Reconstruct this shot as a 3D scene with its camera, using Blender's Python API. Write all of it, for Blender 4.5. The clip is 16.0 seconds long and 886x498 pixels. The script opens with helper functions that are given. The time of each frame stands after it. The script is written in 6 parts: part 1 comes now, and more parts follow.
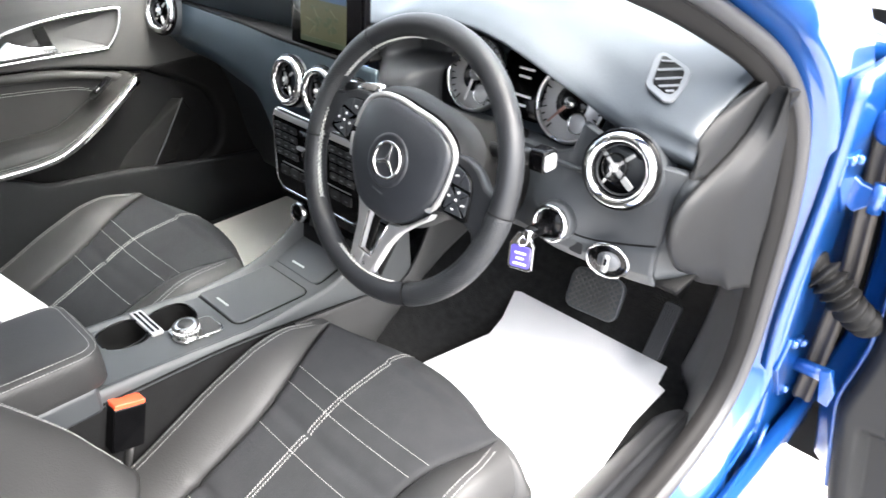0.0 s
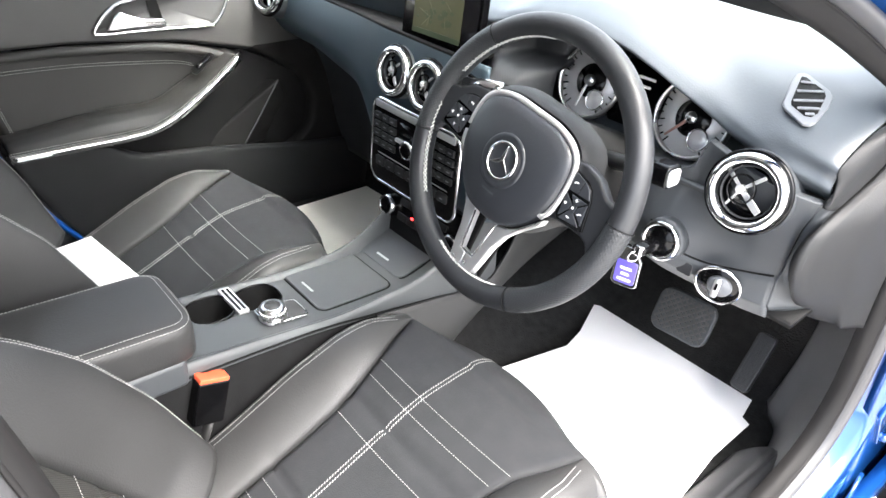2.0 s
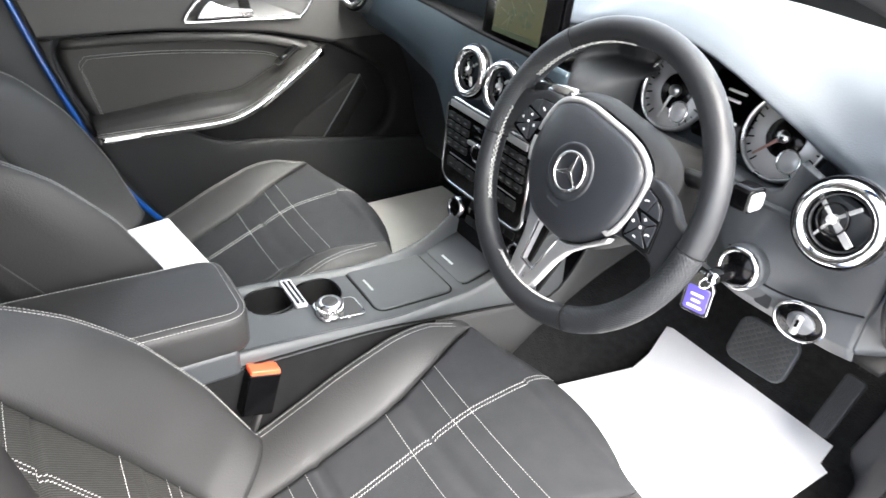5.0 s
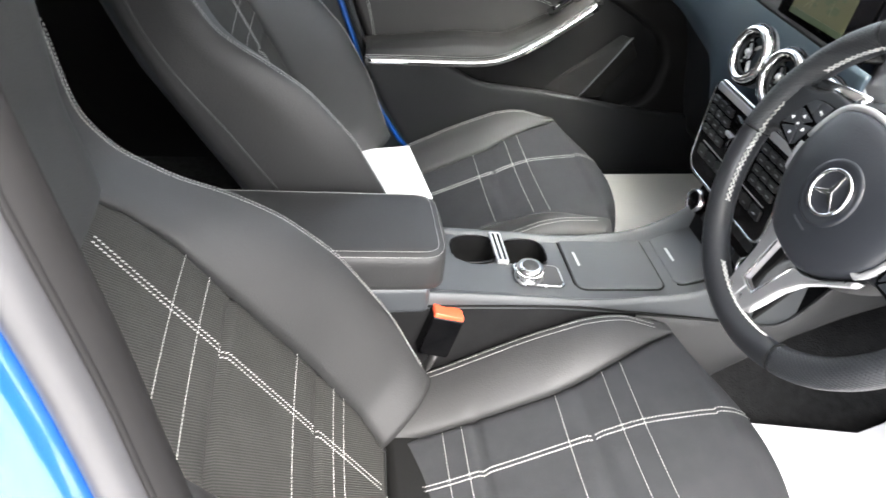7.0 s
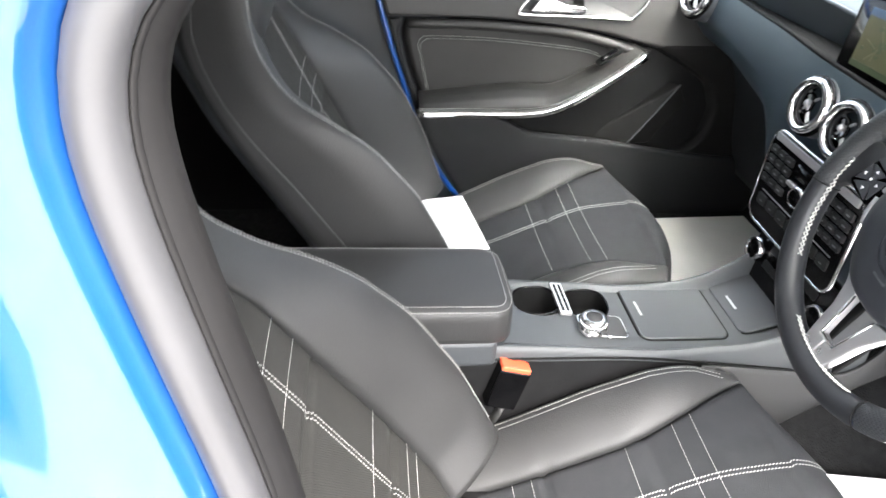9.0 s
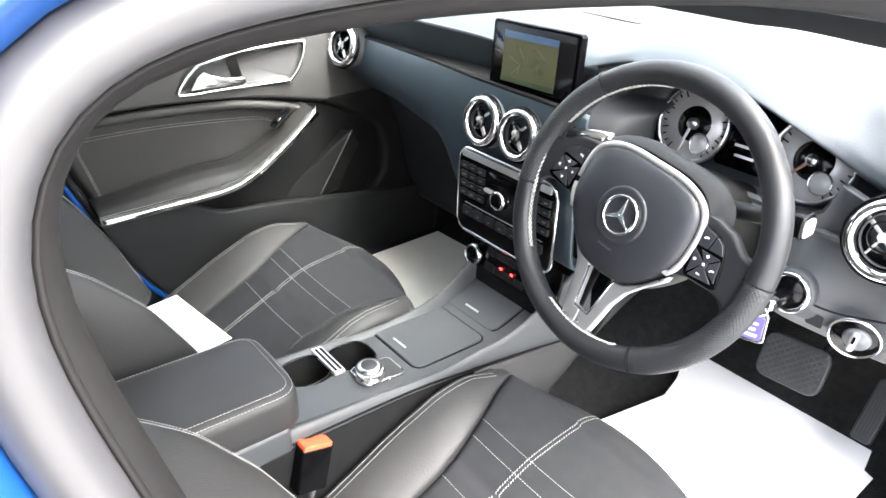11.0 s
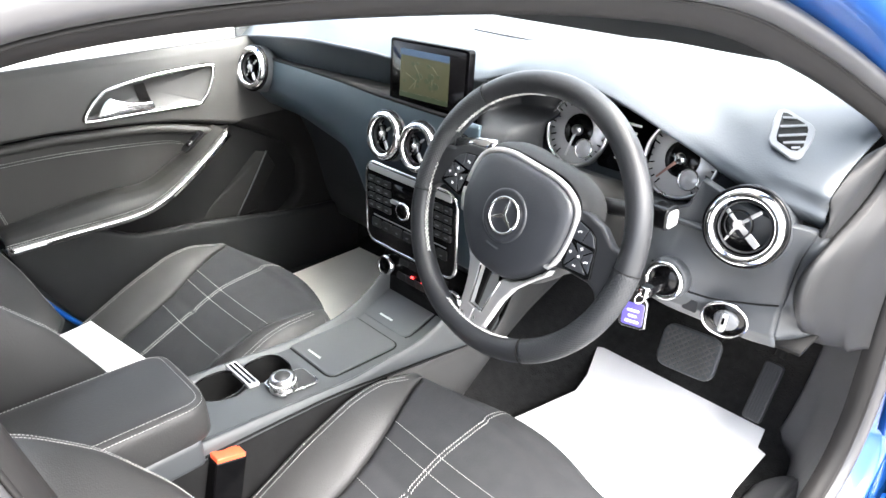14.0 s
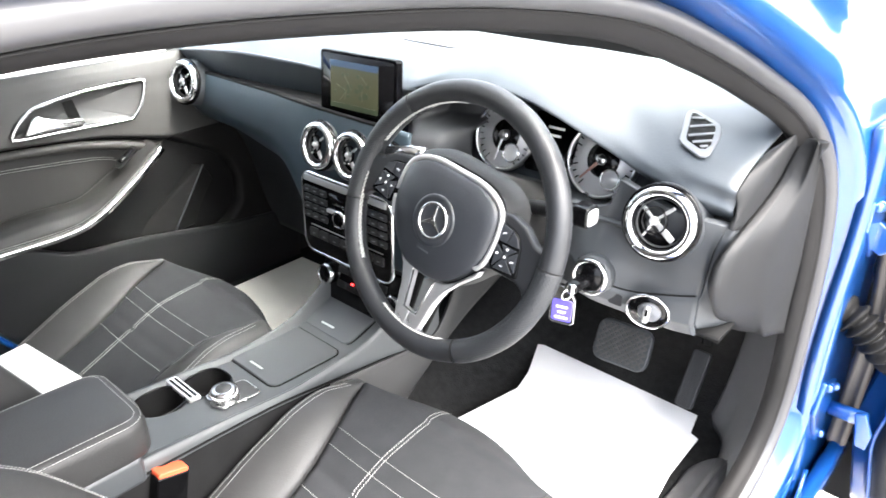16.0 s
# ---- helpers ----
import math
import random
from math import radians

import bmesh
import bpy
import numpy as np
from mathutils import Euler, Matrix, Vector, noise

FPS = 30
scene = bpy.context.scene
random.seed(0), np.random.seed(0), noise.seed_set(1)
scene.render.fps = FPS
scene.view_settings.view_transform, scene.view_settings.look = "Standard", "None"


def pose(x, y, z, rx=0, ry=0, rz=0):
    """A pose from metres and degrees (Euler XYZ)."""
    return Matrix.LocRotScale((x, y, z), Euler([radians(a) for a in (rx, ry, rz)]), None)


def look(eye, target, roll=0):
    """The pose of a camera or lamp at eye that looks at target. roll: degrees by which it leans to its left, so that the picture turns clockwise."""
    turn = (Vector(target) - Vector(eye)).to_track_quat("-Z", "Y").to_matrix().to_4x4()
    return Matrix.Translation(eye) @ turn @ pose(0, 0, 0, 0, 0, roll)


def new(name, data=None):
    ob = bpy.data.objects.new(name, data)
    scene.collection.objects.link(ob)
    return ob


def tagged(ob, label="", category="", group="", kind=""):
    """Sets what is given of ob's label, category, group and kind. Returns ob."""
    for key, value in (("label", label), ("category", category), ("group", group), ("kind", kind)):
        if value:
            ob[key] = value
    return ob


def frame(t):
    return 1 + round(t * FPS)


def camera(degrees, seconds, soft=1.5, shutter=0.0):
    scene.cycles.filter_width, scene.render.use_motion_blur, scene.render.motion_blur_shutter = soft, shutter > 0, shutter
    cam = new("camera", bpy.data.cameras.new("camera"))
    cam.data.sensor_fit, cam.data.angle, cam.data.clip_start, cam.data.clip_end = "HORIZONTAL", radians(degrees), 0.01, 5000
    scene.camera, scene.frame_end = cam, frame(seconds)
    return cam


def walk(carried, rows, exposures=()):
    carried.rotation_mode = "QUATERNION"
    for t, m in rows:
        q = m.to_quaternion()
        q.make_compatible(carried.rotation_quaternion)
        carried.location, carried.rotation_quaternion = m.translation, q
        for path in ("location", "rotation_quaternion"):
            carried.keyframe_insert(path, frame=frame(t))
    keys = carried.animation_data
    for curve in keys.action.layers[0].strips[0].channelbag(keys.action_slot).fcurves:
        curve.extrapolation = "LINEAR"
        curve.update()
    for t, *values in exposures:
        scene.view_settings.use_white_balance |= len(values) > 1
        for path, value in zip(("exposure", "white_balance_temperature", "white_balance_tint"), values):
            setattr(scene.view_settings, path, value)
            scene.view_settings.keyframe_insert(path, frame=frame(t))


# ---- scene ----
cam = camera(63.3, 16.0, shutter=0.5)
PATH = [
    (0, (0.985, -0.572, 1.228), (-0.198, 0.666, 0.194), 0.8),
    (0.5, (0.931, -0.588, 1.226), (-0.279, 0.628, 0.198), 2.0),
    (1, (0.907, -0.589, 1.216), (-0.342, 0.59, 0.192), 2.5),
    (1.5, (0.909, -0.601, 1.213), (-0.358, 0.556, 0.184), 2.9),
    (2, (0.919, -0.61, 1.215), (-0.356, 0.53, 0.177), 4.0),
    (2.5, (0.921, -0.613, 1.216), (-0.367, 0.516, 0.183), 4.7),
    (3, (0.917, -0.616, 1.214), (-0.39, 0.494, 0.184), 5.0),
    (3.2, (0.915, -0.612, 1.216), (-0.395, 0.489, 0.182), 4.7),
    (5.5, (0.905, -0.513, 1.207), (-0.583, 0.28, 0.13), 3.7),
    (5.6, (0.904, -0.483, 1.211), (-0.595, 0.222, 0.091), 3.1),
    (6, (0.902, -0.475, 1.208), (-0.631, 0.071, 0.045), 5.0),
    (6.5, (0.887, -0.486, 1.205), (-0.67, -0.059, 0.025), 5.3),
    (7, (0.882, -0.502, 1.195), (-0.686, -0.176, -0.003), 6.2),
    (7.5, (0.886, -0.517, 1.197), (-0.694, -0.261, -0.003), 6.3),
    (8, (0.892, -0.527, 1.203), (-0.697, -0.29, 0.011), 6.3),
    (8.5, (0.892, -0.536, 1.21), (-0.713, -0.3, 0.041), 6.2),
    (9, (0.875, -0.558, 1.227), (-0.761, -0.312, 0.103), 3.4),
    (9.5, (0.841, -0.598, 1.232), (-0.576, -0.06, 0.26), 1.6),
    (10, (0.815, -0.649, 1.219), (-0.497, 0.168, 0.296), -0.2),
    (10.2, (0.812, -0.652, 1.23), (-0.456, 0.237, 0.308), 0.2),
    (12.3, (0.869, -0.642, 1.22), (-0.497, 0.476, 0.278), -0.0),
    (12.5, (0.874, -0.639, 1.222), (-0.485, 0.488, 0.282), -0.3),
    (13, (0.885, -0.635, 1.229), (-0.457, 0.518, 0.297), -0.9),
    (13.5, (0.896, -0.636, 1.23), (-0.419, 0.556, 0.309), -0.7),
    (14, (0.904, -0.638, 1.229), (-0.396, 0.578, 0.316), -0.1),
    (14.5, (0.91, -0.635, 1.232), (-0.376, 0.596, 0.321), 0.1),
    (15, (0.918, -0.636, 1.233), (-0.353, 0.613, 0.325), -0.1),
    (15.5, (0.924, -0.64, 1.232), (-0.332, 0.626, 0.328), -0.2),
    (16, (0.94, -0.635, 1.24), (-0.27, 0.679, 0.34), -0.5),
]
walk(cam, [(t, look(eye, target, roll)) for t, eye, target, roll in PATH], exposures=[(0.0, 3.52), (2.0, 3.64), (7.0, 3.60), (9.0, 3.74), (12.3, 3.84), (16.0, 3.82)])

# ---- light ----
world = bpy.data.worlds.new("overcast_day")
scene.world = world
world.use_nodes = True
wn = world.node_tree.nodes
sky = wn.new("ShaderNodeTexSky")
sky.sky_type = "NISHITA"
sky.sun_disc = False
sky.sun_elevation, sky.sun_rotation = radians(58), radians(68)
sky.dust_density, sky.air_density = 6.0, 1.0
soften = wn.new("ShaderNodeHueSaturation")
soften.inputs["Saturation"].default_value = 0.45
world.node_tree.links.new(sky.outputs["Color"], soften.inputs["Color"])
world.node_tree.links.new(soften.outputs["Color"], wn["Background"].inputs["Color"])
wn["Background"].inputs["Strength"].default_value = 0.15
sun_data = bpy.data.lights.new("sun", "SUN")
sun_data.energy, sun_data.angle, sun_data.color = 0.5, radians(50), (1.0, 0.97, 0.94)
sun = new("sun", sun_data)
sun.matrix_world = look((4.4, -0.6, 5.5), (0, 0, 0.5))


# ---- materials ----
def material(name, colour, rough=0.5, metal=0.0, vary=0.0, vary_scale=6.0, bump=0.0, bump_scale=400.0, coat=0.0, spec=0.5, ribs=0.0, rough_vary=0.0):
    m = bpy.data.materials.new(name)
    m.use_nodes = True
    n, l = m.node_tree.nodes, m.node_tree.links
    b = n["Principled BSDF"]
    b.inputs["Base Color"].default_value = (*colour, 1)
    b.inputs["Roughness"].default_value = rough
    b.inputs["Metallic"].default_value = metal
    b.inputs["Specular IOR Level"].default_value = spec
    b.inputs["Coat Weight"].default_value = coat
    b.inputs["Coat Roughness"].default_value = 0.04
    tc = n.new("ShaderNodeTexCoord")
    if vary or rough_vary:
        big = n.new("ShaderNodeTexNoise")
        big.inputs["Scale"].default_value = vary_scale
        big.inputs["Detail"].default_value = 6
        l.new(tc.outputs["Object"], big.inputs["Vector"])
        if vary:
            ramp = n.new("ShaderNodeMapRange")
            ramp.inputs["From Min"].default_value, ramp.inputs["From Max"].default_value = 0.3, 0.7
            ramp.inputs["To Min"].default_value, ramp.inputs["To Max"].default_value = 1 - vary, 1 + vary
            l.new(big.outputs["Fac"], ramp.inputs["Value"])
            mul = n.new("ShaderNodeVectorMath")
            mul.operation = "SCALE"
            mul.inputs[0].default_value = colour
            l.new(ramp.outputs["Result"], mul.inputs["Scale"])
            l.new(mul.outputs["Vector"], b.inputs["Base Color"])
        if rough_vary:
            rr = n.new("ShaderNodeMapRange")
            rr.inputs["From Min"].default_value, rr.inputs["From Max"].default_value = 0.3, 0.7
            rr.inputs["To Min"].default_value, rr.inputs["To Max"].default_value = rough - rough_vary, rough + rough_vary
            l.new(big.outputs["Fac"], rr.inputs["Value"])
            l.new(rr.outputs["Result"], b.inputs["Roughness"])
    if bump:
        if ribs:
            along = n.new("ShaderNodeVectorMath")
            along.operation = "DOT_PRODUCT"
            along.inputs[1].default_value = (0.902, 0.240, -0.356)
            l.new(tc.outputs["Object"], along.inputs[0])
            line = n.new("ShaderNodeCombineXYZ")
            l.new(along.outputs["Value"], line.inputs["Z"])
            tex = n.new("ShaderNodeTexWave")
            tex.bands_direction = "Z"
            tex.inputs["Scale"].default_value = ribs
            tex.inputs["Distortion"].default_value = 0.15
            tex.inputs["Detail Scale"].default_value = 40
        else:
            tex = n.new("ShaderNodeTexVoronoi")
            tex.inputs["Scale"].default_value = bump_scale
        l.new(line.outputs["Vector"] if ribs else tc.outputs["Object"], tex.inputs["Vector"])
        if ribs:
            stripe = n.new("ShaderNodeMapRange")
            stripe.inputs["To Min"].default_value, stripe.inputs["To Max"].default_value = 0.45, 1.35
            l.new(tex.outputs["Fac"], stripe.inputs["Value"])
            cord = n.new("ShaderNodeVectorMath")
            cord.operation = "SCALE"
            l.new(mul.outputs["Vector"], cord.inputs[0])
            l.new(stripe.outputs["Result"], cord.inputs["Scale"])
            l.new(cord.outputs["Vector"], b.inputs["Base Color"])
        bp = n.new("ShaderNodeBump")
        bp.inputs["Strength"].default_value = bump
        bp.inputs["Distance"].default_value = 0.001
        l.new(tex.outputs[0], bp.inputs["Height"])
        l.new(bp.outputs["Normal"], b.inputs["Normal"])
    return m


def glow(name, colour, strength):
    m = material(name, colour, 0.4)
    b = m.node_tree.nodes["Principled BSDF"]
    b.inputs["Emission Color"].default_value = (*colour, 1)
    b.inputs["Emission Strength"].default_value = strength
    return m


DOOR_LEATHER = material("black_door_leather", (0.016, 0.0157, 0.015), 0.5, vary=0.12, vary_scale=9, bump=0.13, bump_scale=520, spec=0.35, rough_vary=0.05)
RIM_LEATHER = material("smooth_black_leather", (0.012, 0.013, 0.015), 0.44, vary=0.1, vary_scale=9, bump=0.08, bump_scale=700, spec=0.42, rough_vary=0.05)
PERFORATED = material("perforated_black_leather", (0.013, 0.0145, 0.0165), 0.48, vary=0.1, vary_scale=9, spec=0.42)


def perforate(m, pitch, depth):
    """Rows of small pits, pitch metres apart."""
    n, l = m.node_tree.nodes, m.node_tree.links
    tc, cells, pit, bump = n.new("ShaderNodeTexCoord"), n.new("ShaderNodeTexVoronoi"), n.new("ShaderNodeMapRange"), n.new("ShaderNodeBump")
    cells.inputs["Scale"].default_value = 1 / pitch
    cells.inputs["Randomness"].default_value = 0.08
    pit.inputs["From Min"].default_value, pit.inputs["From Max"].default_value = 0.15, 0.45
    bump.inputs["Strength"].default_value, bump.inputs["Distance"].default_value = 0.8, depth
    cells.voronoi_dimensions = "2D"
    turned = n.new("ShaderNodeMapping")
    turned.inputs["Rotation"].default_value = (0, 0, radians(45))
    l.new(tc.outputs["UV"], turned.inputs["Vector"])
    l.new(turned.outputs["Vector"], cells.inputs["Vector"])
    l.new(cells.outputs["Distance"], pit.inputs["Value"])
    l.new(pit.outputs["Result"], bump.inputs["Height"])
    l.new(bump.outputs["Normal"], n["Principled BSDF"].inputs["Normal"])


perforate(PERFORATED, 0.0034, 0.0004)
SPOKE_METAL = material("brushed_spoke_metal", (0.52, 0.525, 0.53), 0.30, 0.8, rough_vary=0.05, vary_scale=30, vary=0.04)
LEATHER = material("black_leather", (0.023, 0.0232, 0.0234), 0.54, vary=0.12, vary_scale=9, bump=0.20, bump_scale=420, spec=0.44, rough_vary=0.05)
FABRIC = material("ribbed_fabric", (0.027, 0.0265, 0.0245), 0.78, vary=0.1, vary_scale=30, bump=0.45, ribs=100, spec=0.25)
CUSHION_FABRIC = material("fine_fabric", (0.021, 0.022, 0.024), 0.75, vary=0.12, vary_scale=30, bump=0.5, bump_scale=900, spec=0.25)
PAD = material("airbag_soft_plastic", (0.018, 0.020, 0.024), 0.40, vary=0.08, vary_scale=8, bump=0.08, bump_scale=600, spec=0.45)
STITCH = material("pale_thread", (0.31, 0.31, 0.30), 0.7)
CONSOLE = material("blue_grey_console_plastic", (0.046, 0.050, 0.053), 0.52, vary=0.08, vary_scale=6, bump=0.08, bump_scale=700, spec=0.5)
DASH = material("dash_soft_plastic", (0.037, 0.044, 0.051), 0.42, vary=0.08, vary_scale=5, bump=0.10, bump_scale=480, spec=0.5)
PLASTIC = material("dark_plastic", (0.041, 0.045, 0.049), 0.5, vary=0.1, vary_scale=7, bump=0.18, bump_scale=600, spec=0.45)
DOOR_GREY = material("door_grey_plastic", (0.0145, 0.015, 0.0157), 0.52, vary=0.1, vary_scale=6, bump=0.18, bump_scale=600, spec=0.18)
SIDE_PLASTIC = material("black_grained_plastic", (0.022, 0.023, 0.025), 0.5, vary=0.1, vary_scale=7, bump=0.2, bump_scale=600, spec=0.3)
# lighter copy of the door plastic; daylight along the window sill is painted in
DOOR_TOP = material("lit_door_top_plastic", (0.036, 0.036, 0.035), 0.48, vary=0.1, vary_scale=6, bump=0.18, bump_scale=600, spec=0.35)
GREY_PLASTIC = material("grey_black_plastic", (0.031, 0.031, 0.031), 0.48, vary=0.1, vary_scale=6, bump=0.18, bump_scale=600, spec=0.45)
TRIM = material("satin_blue_black_trim", (0.025, 0.038, 0.048), 0.36, vary=0.08, vary_scale=5, bump=0.1, bump_scale=700, spec=0.5)
PIANO = material("gloss_black", (0.0018, 0.0018, 0.0021), 0.16, spec=0.20)
CASE_BLACK = material("satin_black_case", (0.0012, 0.0012, 0.0015), 0.25, spec=0.08)
KEY_BLACK = material("soft_black_keys", (0.010, 0.0105, 0.011), 0.45, spec=0.35, vary=0.05, vary_scale=60)
MATT_BLACK = material("matt_black", (0.007, 0.007, 0.007), 0.7, vary=0.1, spec=0.1)
CHROME = material("chrome", (0.82, 0.82, 0.82), 0.09, 1.0, rough_vary=0.03, vary_scale=20)
SATIN = material("satin_silver", (0.62, 0.62, 0.62), 0.28, 1.0, rough_vary=0.05, vary_scale=20)
SILVER_PAINT = material("silver_paint", (0.44, 0.44, 0.44), 0.36, 0.55, rough_vary=0.04, vary_scale=20, vary=0.03)
# near black: the shade between seat and console is put into this colour
GAP_BLACK = material("shade_black_trim", (0.0095, 0.0095, 0.0098), 0.8, vary=0.15, vary_scale=30, bump=0.3, bump_scale=500, spec=0.10)
CARPET = material("black_carpet", (0.014, 0.014, 0.014), 0.95, vary=0.3, vary_scale=60, bump=0.9, bump_scale=260, spec=0.1)
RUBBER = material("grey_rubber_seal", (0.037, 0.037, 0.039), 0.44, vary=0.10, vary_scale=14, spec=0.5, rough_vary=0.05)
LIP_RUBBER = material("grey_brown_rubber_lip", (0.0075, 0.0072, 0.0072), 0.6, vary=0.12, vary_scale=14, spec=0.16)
STRIP_RUBBER = material("brown_grey_rubber", (0.040, 0.035, 0.031), 0.55, vary=0.2, vary_scale=12, spec=0.4)
BLACK_RUBBER = material("black_rubber", (0.009, 0.0088, 0.0086), 0.55, vary=0.12, vary_scale=20, spec=0.12)
PAINT = material("blue_metallic_paint", (0.0058, 0.063, 0.255), 0.30, 0.35, coat=1.0, vary=0.06, vary_scale=900)
PAINT.node_tree.nodes["Principled BSDF"].inputs["Coat IOR"].default_value = 1.62
# lighter copy of the dash plastic; colour makes up for weak footwell light
KICK_GREY = material("lightened_trim_plastic", (0.110, 0.110, 0.114), 0.5, vary=0.1, vary_scale=7, bump=0.2, bump_scale=600, spec=0.35)
PEDAL_RUBBER = material("worn_rubber", (0.060, 0.060, 0.059), 0.6, vary=0.2, vary_scale=30, spec=0.4)
FAR_PAPER = material("cream_paper", (0.86, 0.85, 0.78), 0.75, vary=0.03, vary_scale=14, spec=0.3)
PAPER = material("white_paper", (0.92, 0.92, 0.92), 0.75, vary=0.02, vary_scale=14, spec=0.3)
ORANGE = material("orange_red_plastic", (0.75, 0.10, 0.04), 0.35, spec=0.5)
HEADLINER = material("pale_grey_headliner", (0.45, 0.44, 0.42), 0.9, vary=0.05)
KEY_PRINT = material("dim_key_print", (0.13, 0.135, 0.14), 0.5)
WHITE_MARK = material("white_print", (0.75, 0.75, 0.75), 0.5)
# pale grey; on the demister it stands in for sky sheen on dash plastic
GRILLE = material("pale_grey_plastic", (0.095, 0.10, 0.108), 0.45, vary=0.05, vary_scale=20, spec=0.5)
DIAL = material("silver_dial_face", (0.55, 0.55, 0.56), 0.4, 0.4)
PURPLE = material("violet_enamel", (0.10, 0.08, 0.42), 0.3, coat=0.6)
RED_LED = glow("red_led", (1.0, 0.03, 0.03), 0.9)
RED_NEEDLE = material("red_needle", (0.32, 0.17, 0.14), 0.4)
CONCRETE = material("pale_concrete", (0.50, 0.49, 0.47), 0.9, vary=0.15, vary_scale=1.5, bump=0.3, bump_scale=60)
SCREEN_GLASS = material("dark_screen", (0.0010, 0.0010, 0.0012), 0.15, spec=0.09)
MAP_GREEN = glow("map_land", (0.026, 0.026, 0.011), 0.10)
MAP_BLUE = glow("map_bar", (0.020, 0.040, 0.075), 0.08)
MAP_DARK = glow("map_dark", (0.014, 0.022, 0.009), 0.05)
MAP_ROAD = glow("map_road", (0.060, 0.060, 0.035), 0.08)
GLASS = bpy.data.materials.new("window_glass")
GLASS.use_nodes = True
gb = GLASS.node_tree.nodes["Principled BSDF"]
gb.inputs["Transmission Weight"].default_value, gb.inputs["Roughness"].default_value, gb.inputs["IOR"].default_value = 1.0, 0.0, 1.05
gb.inputs["Base Color"].default_value = (0.92, 0.96, 0.95, 1)
TINT = bpy.data.materials.new("tinted_glass")
TINT.use_nodes = True
tb = TINT.node_tree.nodes["Principled BSDF"]
tb.inputs["Transmission Weight"].default_value, tb.inputs["Roughness"].default_value, tb.inputs["IOR"].default_value = 1.0, 0.0, 1.05
tb.inputs["Base Color"].default_value = (0.06, 0.07, 0.07, 1)


# ---- mesh helpers ----
def obj(name, verts, faces, mat, parent=None, label="", smooth=True, thick=0.0, bevel=0.0, sub=0, keep=False, flip=False):
    me = bpy.data.meshes.new(name)
    me.from_pydata([tuple(v) for v in verts], [], faces)
    bm = bmesh.new()
    bm.from_mesh(me)
    if not keep:
        bmesh.ops.recalc_face_normals(bm, faces=bm.faces[:])
    elif flip:
        bmesh.ops.reverse_faces(bm, faces=bm.faces[:])
    bm.to_mesh(me)
    bm.free()
    return finish(name, me, mat, parent, label, smooth, thick, bevel, sub)


def finish(name, me, mat, parent, label, smooth, thick=0.0, bevel=0.0, sub=0):
    me.materials.append(mat)
    if smooth:
        me.shade_smooth()
    ob = new(name, me)
    if parent is not None:
        ob.parent = parent
    if label:
        ob["label"] = label
    if thick:
        s = ob.modifiers.new("thickness", "SOLIDIFY")
        s.thickness, s.offset = abs(thick), (-1 if thick > 0 else 1)
    if bevel:
        b = ob.modifiers.new("edge", "BEVEL")
        b.width, b.segments, b.limit_method, b.angle_limit = bevel, 3, "ANGLE", radians(35)
    if sub:
        ss = ob.modifiers.new("round", "SUBSURF")
        ss.levels = ss.render_levels = sub
    if smooth and (bevel or thick):
        w = ob.modifiers.new("normals", "WEIGHTED_NORMAL")
        w.keep_sharp = True
    return ob


def thing(name, label, category, at=(0, 0, 0), group="", kind=""):
    ob = new(name)
    ob.empty_display_size = 0.05
    ob.location = at
    return tagged(ob, label, category, group, kind)


def grid(f, nu, nv, closed_u=False):
    verts = [f(i / (nu if closed_u else nu - 1), j / (nv - 1)) for j in range(nv) for i in range(nu)]
    faces = []
    for j in range(nv - 1):
        for i in range(nu if closed_u else nu - 1):
            k = (i + 1) % nu
            faces.append((j * nu + i, j * nu + k, (j + 1) * nu + k, (j + 1) * nu + i))
    return verts, faces


def surface(name, f, nu, nv, mat, parent=None, label="", thick=0.0, closed_u=False, sub=0, flip=False):
    """A sheet over a function of (u, v); it thickens away from the side that du x dv faces, or towards it with flip."""
    v, fc = grid(f, nu, nv, closed_u)
    return obj(name, v, fc, mat, parent, label, True, thick, 0.0, sub, not closed_u, flip)


def smooth_path(points, n, closed=False):
    """Catmull-Rom points along a polyline."""
    p = [Vector(q) for q in points]
    m = len(p)
    segs = m if closed else m - 1
    out = []
    for k in range(n):
        s = k / (n if closed else n - 1) * segs
        i = min(int(s), segs - 1)
        t = s - i
        if closed:
            a, b, c, d = p[(i - 1) % m], p[i % m], p[(i + 1) % m], p[(i + 2) % m]
        else:
            b, c = p[i], p[i + 1]
            a = p[i - 1] if i else b * 2 - c
            d = p[i + 2] if i + 2 < m else c * 2 - b
        out.append(0.5 * (2 * b + (c - a) * t + (2 * a - 5 * b + 4 * c - d) * t * t + (3 * b - a - 3 * c + d) * t ** 3))
    return out


